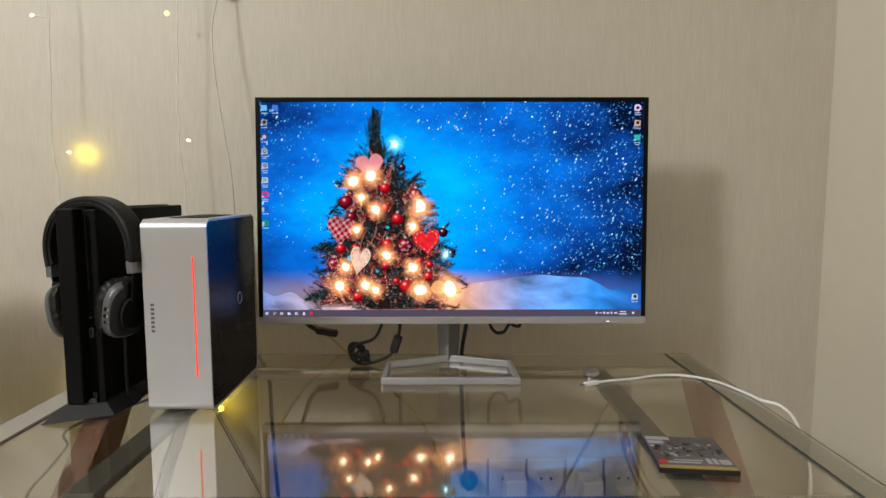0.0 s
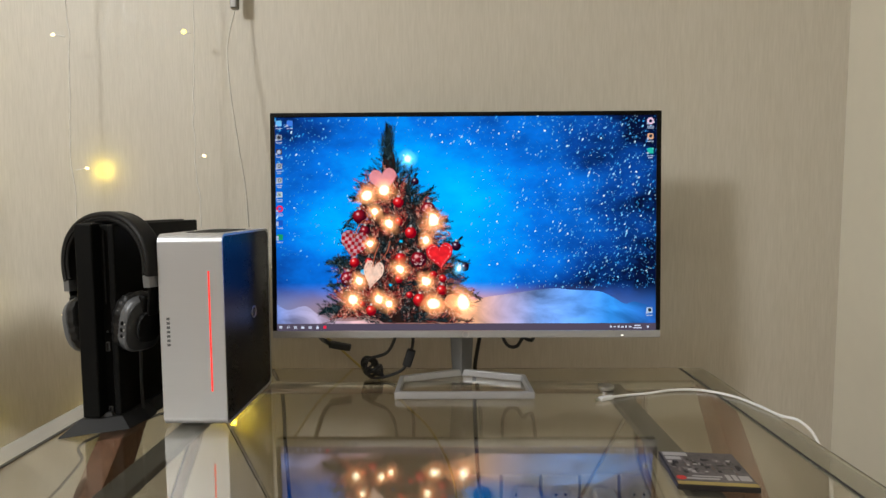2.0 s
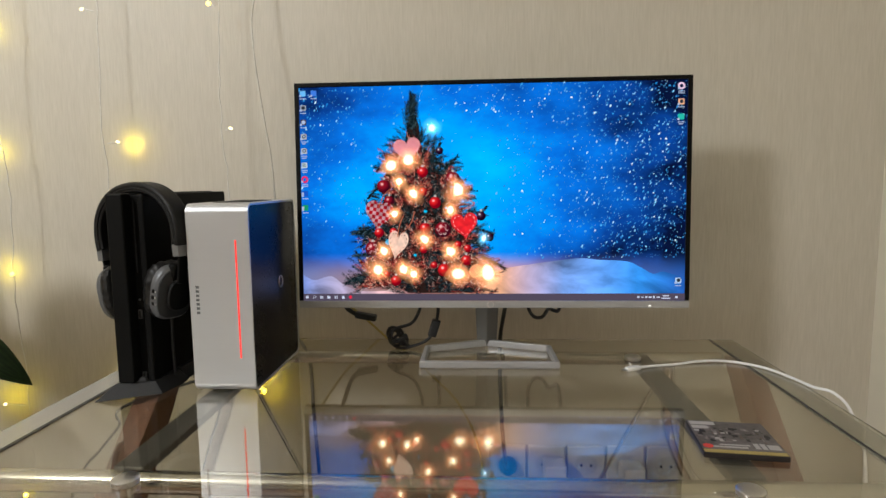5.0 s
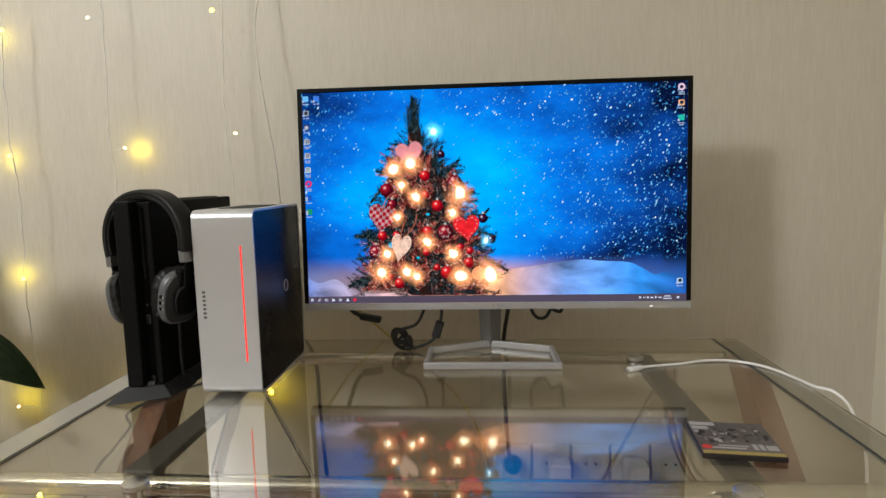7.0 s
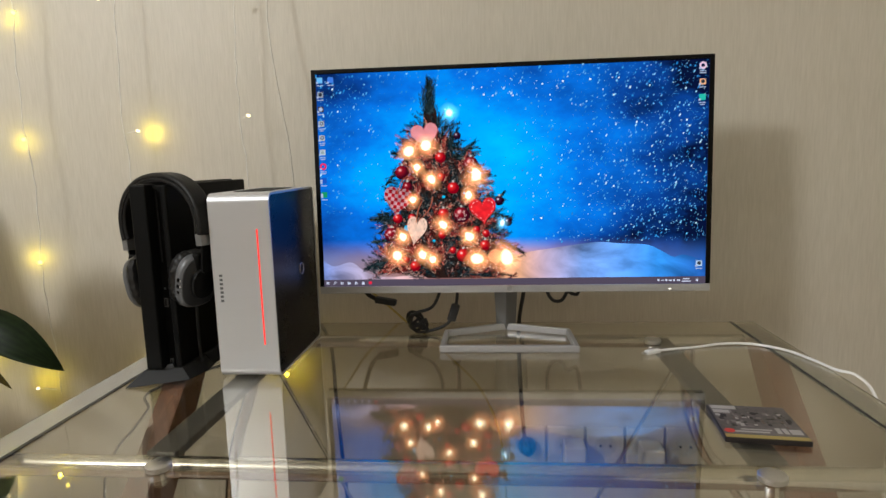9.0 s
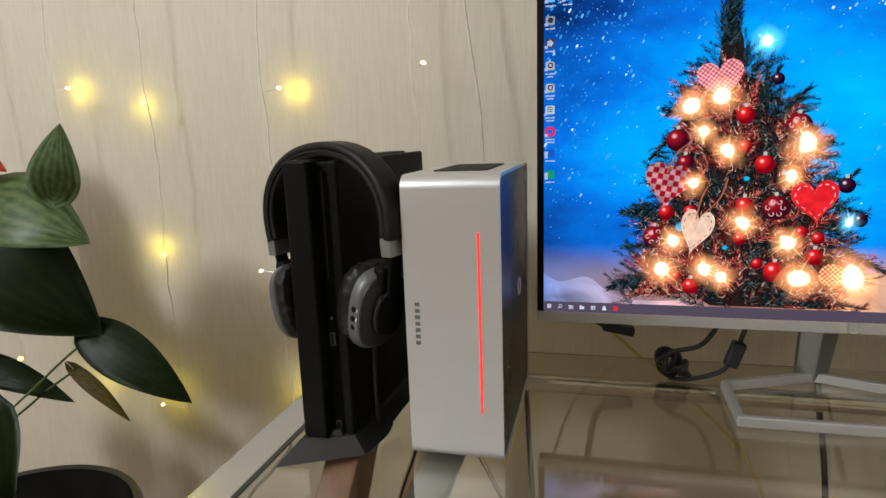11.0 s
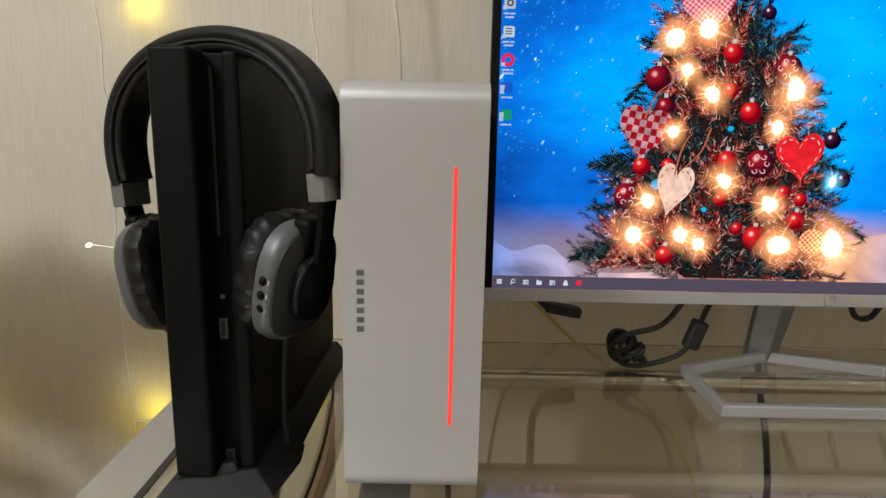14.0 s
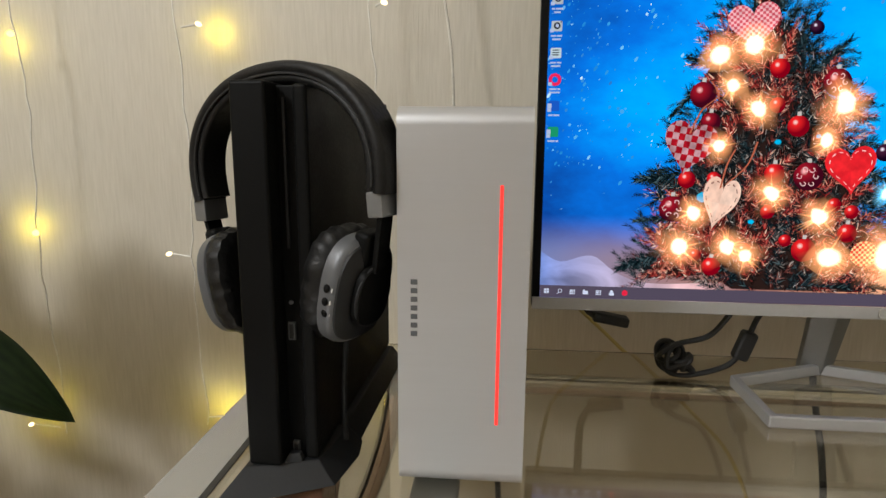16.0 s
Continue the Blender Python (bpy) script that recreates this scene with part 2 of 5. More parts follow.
def raw(name, verts, faces, mat, parent, label="", uvs=None):
    """A mesh from computed vertices and faces; uvs by vertex."""
    me = bpy.data.meshes.new(name)
    me.from_pydata(verts, [], faces)
    if uvs is not None:
        lay = me.uv_layers.new(name="UVMap")
        for loop in me.loops:
            lay.data[loop.index].uv = uvs[loop.vertex_index]
    me.materials.append(mat)
    ob = new(name, me)
    if parent:
        ob.parent = parent
    return tagged(ob, label)


def box(lo, hi, bevel=0.0, seg=2, bm=None):
    out = bm or bmesh.new()
    made = bmesh.ops.create_cube(out, size=1)["verts"]
    c, s = [(a + b) / 2 for a, b in zip(lo, hi)], [b - a for a, b in zip(lo, hi)]
    bmesh.ops.scale(out, vec=s, verts=made)
    bmesh.ops.translate(out, vec=c, verts=made)
    if bevel:
        edges = list({e for v in made for e in v.link_edges})
        bmesh.ops.bevel(out, geom=edges, offset=bevel, segments=seg, profile=0.5, affect="EDGES")
    return out


def prism(outline, axis, lo, hi, bevel=0.0, seg=2):
    """A closed outline (2D) pushed along an axis ('x', 'y' or 'z') from lo to hi."""
    bm = bmesh.new()
    put = {"x": lambda a, b, c: (c, a, b), "y": lambda a, b, c: (a, c, b), "z": lambda a, b, c: (a, b, c)}[axis]
    low = [bm.verts.new(put(a, b, lo)) for a, b in outline]
    top = [bm.verts.new(put(a, b, hi)) for a, b in outline]
    bm.faces.new(low), bm.faces.new(top)
    n = len(outline)
    for i in range(n):
        bm.faces.new((low[i], low[(i + 1) % n], top[(i + 1) % n], top[i]))
    if bevel:
        bmesh.ops.bevel(bm, geom=list(bm.edges), offset=bevel, segments=seg, profile=0.5, affect="EDGES")
    return bm


def smooth_path(points, steps=8, closed=False):
    p = [Vector(q) for q in points]
    n = len(p)
    out = []
    for i in range(n if closed else n - 1):
        a, b, c, d = (p[(i - 1) % n], p[i], p[(i + 1) % n], p[(i + 2) % n]) if closed else (p[max(i - 1, 0)], p[i], p[i + 1], p[min(i + 2, n - 1)])
        for k in range(steps):
            t = k / steps
            out.append(0.5 * (2 * b + (c - a) * t + (2 * a - 5 * b + 4 * c - d) * t * t + (3 * b - a - 3 * c + d) * t ** 3))
    if not closed:
        out.append(p[-1])
    return out


def tube(points, r, sides=8, steps=8, closed=False, bm=None, flat=None, taper=None):
    """A round tube along a smooth path; flat: (width, thickness) makes it a strap whose width lies nearest to y."""
    out = bm or bmesh.new()
    path = smooth_path(points, steps, closed) if steps else [Vector(q) for q in points]
    n, rings, side = len(path), [], None
    for i, q in enumerate(path):
        ahead = (path[(i + 1) % n] if closed or i < n - 1 else q) - (path[i - 1] if closed or i > 0 else q)
        ahead.normalize()
        if side is None:
            side = ahead.cross(Vector((0, 0, 1)) if abs(ahead.z) < 0.9 else Vector((0, 1, 0)))
        side = (side - ahead * side.dot(ahead)).normalized()
        up = side.cross(ahead)
        rr = r * (taper(i / (n - 1)) if taper else 1)
        rings.append([out.verts.new(q + (side * math.cos(a) + up * math.sin(a)) * rr) for a in (2 * math.pi * k / sides for k in range(sides))])
    for i in range(n if closed else n - 1):
        for k in range(sides):
            out.faces.new((rings[i][k], rings[i][(k + 1) % sides], rings[(i + 1) % n][(k + 1) % sides], rings[(i + 1) % n][k]))
    if not closed:
        out.faces.new(rings[0]), out.faces.new(rings[-1])
    return out


def lathe(profile, sides=32, bm=None):
    """A turned form: (radius, height) pairs round z."""
    out = bm or bmesh.new()
    rings = [[out.verts.new((r * math.cos(2 * math.pi * k / sides), r * math.sin(2 * math.pi * k / sides), z)) for k in range(sides)] for r, z in profile]
    for a, b in zip(rings, rings[1:]):
        for k in range(sides):
            out.faces.new((a[k], a[(k + 1) % sides], b[(k + 1) % sides], b[k]))
    out.faces.new(rings[0]), out.faces.new(rings[-1])
    return out


def moved(bm, m):
    bmesh.ops.transform(bm, matrix=m, verts=bm.verts)
    return bm


def rounded(w, h, r, n=5):
    """A rounded rectangle's outline about the origin."""
    out = []
    for cx, cy, a0 in ((w / 2 - r, h / 2 - r, 0), (r - w / 2, h / 2 - r, 90), (r - w / 2, r - h / 2, 180), (w / 2 - r, r - h / 2, 270)):
        out += [(cx + r * math.cos(radians(a0 + 90 * k / n)), cy + r * math.sin(radians(a0 + 90 * k / n))) for k in range(n + 1)]
    return out


# ---- the room ----
WALL_Y, WALL_X = 1.131, 0.742
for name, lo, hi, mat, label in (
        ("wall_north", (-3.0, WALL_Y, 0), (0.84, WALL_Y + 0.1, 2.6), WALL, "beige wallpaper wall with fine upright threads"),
        ("wall_east", (WALL_X, -2.8, 0), (WALL_X + 0.1, WALL_Y, 2.6), PALEWALL, "pale plain side wall beside the table"),
        ("wall_west", (-3.1, -2.8, 0), (-3.0, WALL_Y + 0.1, 2.6), DIM, "unseen tan wall closing the room, darkened to cut bounce"),
        ("wall_south", (-3.1, -2.9, 0), (0.84, -2.8, 2.6), DIM, "unseen tan wall closing the room behind, darkened to cut bounce"),
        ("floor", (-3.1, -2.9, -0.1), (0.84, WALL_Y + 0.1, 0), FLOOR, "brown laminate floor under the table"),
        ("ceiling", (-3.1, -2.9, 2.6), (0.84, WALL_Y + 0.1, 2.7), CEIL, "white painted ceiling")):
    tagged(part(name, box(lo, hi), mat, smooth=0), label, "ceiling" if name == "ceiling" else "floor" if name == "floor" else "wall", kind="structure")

# ---- glass table ----
TOP = 0.752
X0, X1, Y0, Y1 = -0.546, 0.452, 0.42, 1.048
table = thing("glass_table", "clear glass computer table on chrome tubes with wooden side legs", "table", (0, 0, 0))
top = part("tabletop", box((X0, Y0, TOP - 0.008), (X1, Y1, TOP), 0.0015, 2), GLASS, table, "clear glass top with polished edges", 0)
top.visible_shadow = False
for x0, x1, line in ((X0 + 0.001, -0.509, -0.5065), (0.414, X1 - 0.001, 0.4115)):
    z, w = (TOP + 0.0001, 0.0025) if x0 < 0 else (TOP - 0.0118, 0.0014)
    part("edge_band", box((x0, Y0 + 0.002, z), (x1, Y1 - 0.002, z + 0.0012)), BAND, table, "silvered band along the glass edge", 0)
    part("band_line", box((line - w, Y0 + 0.002, TOP + 0.0001), (line + w, Y1 - 0.002, TOP + 0.0011)), BLACKLINE, table, "thin black line", 0)
part("rear_rail", tube([(-0.50, 0.985, TOP - 0.0225), (0.41, 0.985, TOP - 0.0225)], 0.011, 16, 0), CHROME, table, "chrome tube")
part("front_rail", tube([(-0.53, 0.553, TOP - 0.0225), (0.44, 0.553, TOP - 0.0225)], 0.0115, 16, 0), CHROME, table, "chrome tube")
for x, bar in ((-0.329, -0.355), (0.248, 0.268)):
    part("side_bar", box((bar - 0.017, 0.565, TOP - 0.0235), (bar + 0.017, 0.973, TOP - 0.0125), 0.003), GREYBAR, table, "flat grey steel bar")
    for y in (0.519, 0.924):
        part("glass_clamp", moved(lathe([(0.001, 0.0072), (0.0105, 0.0072), (0.0125, 0.0058), (0.0125, 0.0012), (0.011, 0.0), (0.001, 0.0)], 28), pose(x, y, TOP)), STEEL, table, "round steel clamp")
        part("clamp_stem", moved(lathe([(0.006, -0.022), (0.006, -0.0085)], 16), pose(x, y, TOP)), CHROME, table)
for s, x, y in ((-1, -0.450, 0.80), (1, 0.422, 0.94)):
    bent = [(y + 0.03, TOP - 0.0125), (y - 0.035, TOP - 0.0125), (y - 0.23, 0.565), (y - 0.235, 0.50), (y - 0.20, 0.0), (y - 0.14, 0.0), (y - 0.165, 0.52)]
    part("wooden_leg", prism(bent, "x", x - 0.017, x + 0.017, 0.003), WOOD, table, "bent reddish brown wooden leg")
    part("wooden_leg_foot", box((x - 0.019, y - 0.205, 0.0), (x + 0.019, y - 0.135, 0.006), 0.002), RUBBER, table, "black rubber foot")
for run in (((-0.415, 0.97, TOP - 0.03), (-0.425, 0.97, 0.67), (-0.440, 0.97, 0.62), (-0.458, 0.97, 0.57), (-0.474, 0.965, 0.50), (-0.485, 0.93, 0.30), (-0.485, 0.86, 0.20), (-0.485, 0.86, 0.012)),
            ((0.317, 0.97, TOP - 0.03), (0.318, 0.97, 0.67), (0.325, 0.97, 0.61), (0.352, 0.97, 0.54), (0.385, 0.965, 0.50), (0.425, 0.93, 0.42), (0.432, 0.86, 0.20), (0.432, 0.86, 0.012))):
    part("chrome_leg", tube(run, 0.0115, 16, 8), CHROME, table, "bent chrome tube leg")
part("brace_wire", tube([(0.322, 1.04, 0.673), (0.10, 1.04, 0.25), (0.05, 1.03, 0.03)], 0.0035, 8, 0), CHROME, table, "thin steel brace")
part("brace_wire", tube([(-0.428, 1.04, 0.70), (-0.205, 1.04, 0.25), (-0.18, 1.03, 0.03)], 0.0035, 8, 0), CHROME, table, "thin steel brace")
part("rear_foot_bar", tube([(-0.485, 0.86, 0.014), (0.432, 0.86, 0.014)], 0.013, 12, 0), CHROME, table, "chrome foot tube")

# ---- monitor ----
TILT = 2.53
monitor = thing("monitor", "slim silver desktop monitor showing a lit winter picture", "monitor", (0.0255, 0.927, TOP))
LEAN_M = pose(0, -0.001, 0.083, -TILT, 0, 0)  # the panel's frame: x across, z up from the panel's lower edge, front towards -y
PW, PH = 0.613, 0.3555
part("housing", moved(box((-PW / 2, 0.002, 0.0), (PW / 2, 0.014, PH), 0.003, 3), LEAN_M), BLACK, monitor, "slim black housing")
part("back_bulge", moved(box((-0.20, 0.0142, 0.03), (0.20, 0.042, 0.24), 0.012, 3), LEAN_M), SILVER, monitor, "silver plastic back")
part("chin", moved(box((-PW / 2, -0.0015, 0.0), (PW / 2, 0.0018, 0.0114), 0.0008), LEAN_M), SILVER, monitor, "silver lower bezel")
bez = bmesh.new()
for lo, hi in (((-PW / 2, -0.001, 0.0116), (-PW / 2 + 0.0068, 0.0018, PH)), ((PW / 2 - 0.0068, -0.001, 0.0116), (PW / 2, 0.0018, PH)), ((-PW / 2 + 0.0069, -0.001, PH - 0.0055), (PW / 2 - 0.0069, 0.0018, PH))):
    box(lo, hi, bm=bez)
part("bezel", moved(bez, LEAN_M), BLACK, monitor, "thin black border", 0)
part("maker_badge", moved(tube([(0.0048 * math.cos(a), -0.002, 0.0057 + 0.0048 * math.sin(a)) for a in np.linspace(0, 2 * math.pi, 18)[:-1]], 0.0007, 6, 2, True), LEAN_M), STEEL, monitor, "small round mark")
part("power_light", moved(box((0.2445, -0.0022, 0.0030), (0.2485, -0.0014, 0.0045)), LEAN_M), glow("white_led", (1, 0.95, 0.85), 1.5), monitor, "tiny white power light", 0)


def ring_base():
    outer = [(-0.1095, -0.052), (0.1030, -0.052), (0.1005, 0.043), (-0.005, 0.080), (-0.1085, 0.037)]
    bm = bmesh.new()
    inner = []
    n = len(outer)
    for i in range(n):
        a, p, b = Vector(outer[i - 1]), Vector(outer[i]), Vector(outer[(i + 1) % n])
        d1, d2 = (p - a).normalized(), (b - p).normalized()
        n1, n2 = Vector((-d1.y, d1.x)), Vector((-d2.y, d2.x))
        k = (n1 + n2).normalized()
        inner.append(p + k * 0.0075 / k.dot(n1))
    rows = [[bm.verts.new((*p, z)) for p in pts] for pts, z in ((outer, 0), (outer, 0.0110), (inner, 0.0110), (inner, 0))]
    for r in range(4):
        for i in range(n):
            bm.faces.new((rows[r][i], rows[r][(i + 1) % n], rows[(r + 1) % 4][(i + 1) % n], rows[(r + 1) % 4][i]))
    bmesh.ops.bevel(bm, geom=list(bm.edges), offset=0.0016, segments=2, profile=0.5, affect="EDGES")
    return bm


part("base", ring_base(), SILVER, monitor, "open six-sided silver base")


def neck():
    """A keeled neck: two faces that meet in a ridge at the front."""
    bm = bmesh.new()
    keel = [(-1.0, 0.011), (0.0, 0.0), (1.0, 0.011), (1.0, 0.019), (-1.0, 0.019)]
    low, high = [[bm.verts.new((x * half - 0.005, y + dy, z)) for x, y in keel] for half, dy, z in ((0.0165, 0.0715, 0.0), (0.0235, 0.030, 0.16))]
    bm.faces.new(low), bm.faces.new(high)
    for i in range(5):
        bm.faces.new((low[i], low[(i + 1) % 5], high[(i + 1) % 5], high[i]))
    bmesh.ops.bevel(bm, geom=list(bm.edges), offset=0.0012, segments=2, profile=0.5, affect="EDGES")
    return bm


# the monitor's shade on the silver neck is put into this darker colour
part("neck", neck(), surface("shaded_neck_silver", (0.19, 0.187, 0.18), 0.38, 0.6, spread=0.05), monitor, "keeled silver neck")

SW, SH = 0.599, 0.3370  # the lit panel
SX, SZ = -SW / 2, 0.0117
screen = raw("screen", [LEAN_M @ Vector(p) for p in ((SX, 0.0005, SZ), (SX + SW, 0.0005, SZ), (SX + SW, 0.0005, SZ + SH), (SX, 0.0005, SZ + SH))], [(0, 1, 2, 3)], sky_picture(), monitor, "lit screen showing a decorated fir in a blue winter night", [(0, 0), (1, 0), (1, 1), (0, 1)])


def on_screen(u, v, layer):
    """A place on the panel: u from its left, v from its foot, 0 to 1; layers lie a fifth of a millimetre apart."""
    return LEAN_M @ Vector((SX + SW * u, 0.0005 - 0.0002 * layer, SZ + SH * v))


class Picture:
    """Flat elements of the screen's picture, gathered layer by layer."""

    def __init__(self):
        self.v, self.f, self.uv = [], [], []

    def poly(self, pts, layer, uvs=None):
        k = len(self.v)
        self.v += [on_screen(u, v, layer) for u, v in pts]
        self.uv += uvs or [tuple(p) for p in pts]
        self.f.append(tuple(range(k, k + len(pts))))

    def disc(self, u, v, r, layer, n=16, squash=1.0):
        a = [2 * math.pi * i / n for i in range(n)]
        self.poly([(u + r * math.cos(t), v + r * squash * SW / SH * math.sin(t)) for t in a], layer, [(math.cos(t), math.sin(t)) for t in a])

    def bloom(self, u, v, r, layer, n=22):
        """A disc with an uneven rim, for a light that flares."""
        a = [2 * math.pi * i / n for i in range(n)]
        self.poly([(u + r * k * math.cos(t), v + r * k * SW / SH * math.sin(t)) for t, k in ((t, rng.uniform(0.72, 1.28)) for t in a)], layer, [(math.cos(t), math.sin(t)) for t in a])

    def rect(self, u, v, w, h, layer):
        self.poly([(u, v), (u + w, v), (u + w, v + h), (u, v + h)], layer)

    def make(self, name, mat, label=""):
        return raw(name, self.v, self.f, mat, screen, label, self.uv)


def lit_ball(name, light, body, dark):
    """A shiny ball in the picture: a highlight high on its left, dark towards the rim."""
    m, n, l, b = material(name)
    n.remove(b)
    uv, d, r, e = (n.new("ShaderNode" + k) for k in ("UVMap", "VectorMath", "ValToRGB", "Emission"))
    d.operation = "DISTANCE"
    d.inputs[1].default_value = (-0.3, 0.35, 0)
    l.new(uv.outputs[0], d.inputs[0]), l.new(d.outputs["Value"], r.inputs[0])
    els = r.color_ramp.elements
    els[0].position, els[0].color = 0.06, (*light, 1)
    els[1].position, els[1].color = 1.3, (*dark, 1)
    el = els.new(0.28)
    el.color = (*body, 1)
    l.new(r.outputs[0], e.inputs[0]), l.new(e.outputs[0], n["Material Output"].inputs[0])
    return m


def lit_cloth(name, a, b2, scale, fade):
    """Checked cloth in the picture, a little darker towards its lower side."""
    m, n, l, b = material(name)
    n.remove(b)
    uv, c, e, w = (n.new("ShaderNode" + k) for k in ("UVMap", "TexChecker", "Emission", "TexNoise"))
    c.inputs["Color1"].default_value, c.inputs["Color2"].default_value, c.inputs["Scale"].default_value = (*a, 1), (*b2, 1), scale
    w.inputs["Scale"].default_value = 2.2
    l.new(uv.outputs[0], c.inputs["Vector"]), l.new(uv.outputs[0], w.inputs["Vector"])
    k, v = n.new("ShaderNodeMapRange"), n.new("ShaderNodeVectorMath")
    k.inputs[1].default_value, k.inputs[2].default_value, k.inputs[3].default_value, k.inputs[4].default_value = 0.3, 0.7, fade, 1.1
    l.new(w.outputs[0], k.inputs[0])
    v.operation = "SCALE"
    l.new(c.outputs[0], v.inputs[0]), l.new(k.outputs[0], v.inputs["Scale"])
    l.new(v.outputs[0], e.inputs[0]), l.new(e.outputs[0], n["Material Output"].inputs[0])
    return m


rng = random.Random(7)
# falling snow: dense to the right and above, thin in the bright middle
flakes, faint = Picture(), Picture()
while len(flakes.f) + len(faint.f) < 3200:
    u, v = rng.random(), 0.2 + 0.8 * rng.random()
    keep = 0.07 + 0.9 * max(0, min(1, (u - 0.45) * 2.2)) + 0.55 * max(0, 1 - u / 0.22) * (v > 0.35) + 0.5 * max(0, (v - 0.8) * 4)
    if rng.random() < keep:
        r = 0.00055 + 0.0016 * rng.random() ** 4 + (0.0013 if rng.random() < 0.05 else 0)
        a, s = radians(58), 1 + 1.3 * rng.random() * (r < 0.0022)
        ring = [(math.cos(t) * r * s, math.sin(t) * r) for t in (2 * math.pi * i / 9 for i in range(9))]
        (faint if rng.random() < (0.8 if u < 0.45 else 0.35) else flakes).poly([(u + x * math.cos(a) - y * math.sin(a), v + (x * math.sin(a) + y * math.cos(a)) * SW / SH) for x, y in ring], 1)
tagged(faint.make("falling_snow", lit_islands("lit_faint_flakes", [(0.0, (0.01, 0.22, 0.66)), (1.0, (0.22, 0.62, 0.95)), (0.6, (0.04, 0.36, 0.82))]), "faint falling snow in the picture"), kind="stuff")
tagged(flakes.make("falling_snow", lit_islands("lit_flakes", [(0.0, (0.02, 0.18, 0.58)), (1.0, (0.85, 1.0, 1.0)), (0.5, (0.05, 0.32, 0.76)), (0.8, (0.25, 0.62, 0.95))]), "falling snow in the picture"), kind="stuff")

snow = Picture()
ridge = smooth_path([(0.0, 0.125, 0), (0.03, 0.098, 0), (0.076, 0.116, 0), (0.114, 0.07, 0), (0.16, 0.045, 0), (0.25, 0.05, 0), (0.35, 0.06, 0), (0.45, 0.10, 0), (0.54, 0.15, 0), (0.60, 0.168, 0), (0.722, 0.196, 0), (0.783, 0.189, 0), (0.851, 0.182, 0), (0.885, 0.157, 0), (0.92, 0.124, 0), (0.947, 0.133, 0), (1.0, 0.103, 0)], 5)
for a, b in zip(ridge, ridge[1:]):
    snow.poly([(a.x, 0.0), (b.x, 0.0), (b.x, b.y), (a.x, a.y)], 2)
snow.make("snow_bank", snow_picture(), "snow banks in the picture")

# the fir: outline, dark inside, then needles twig by twig
FIR = [(0.296, 0.973), (0.276, 0.887), (0.272, 0.777), (0.241, 0.74), (0.198, 0.623), (0.246, 0.592), (0.205, 0.531), (0.183, 0.457), (0.19, 0.359), (0.137, 0.322),
       (0.168, 0.285), (0.174, 0.211), (0.136, 0.211), (0.139, 0.138), (0.111, 0.082), (0.150, 0.048), (0.235, 0.062), (0.275, 0.02), (0.512, 0.02), (0.48, 0.088), (0.533, 0.138),
       (0.501, 0.199), (0.48, 0.261), (0.501, 0.31), (0.474, 0.347), (0.48, 0.396), (0.446, 0.433), (0.446, 0.519), (0.405, 0.592), (0.412, 0.666), (0.37, 0.629),
       (0.367, 0.74), (0.323, 0.777), (0.317, 0.887)]
LIGHTS = [(0.349, 0.805, 0.0227), (0.243, 0.635, 0.0268), (0.288, 0.656, 0.035), (0.261, 0.558, 0.0268), (0.3, 0.5, 0.0278), (0.415, 0.519, 0.035), (0.249, 0.408, 0.0247), (0.399, 0.426, 0.0247), (0.397, 0.23, 0.035),
          (0.328, 0.288, 0.0268), (0.203, 0.144, 0.0371), (0.271, 0.152, 0.0288), (0.298, 0.123, 0.0288), (0.413, 0.132, 0.0371), (0.491, 0.132, 0.0453), (0.218, 0.236, 0.0268), (0.484, 0.295, 0.0185)]


def inside(u, v):
    hit = False
    for (a, b), (c, d) in zip(FIR, FIR[1:] + FIR[:1]):
        if (b > v) != (d > v) and u < (c - a) * (v - b) / (d - b) + a:
            hit = not hit
    return hit


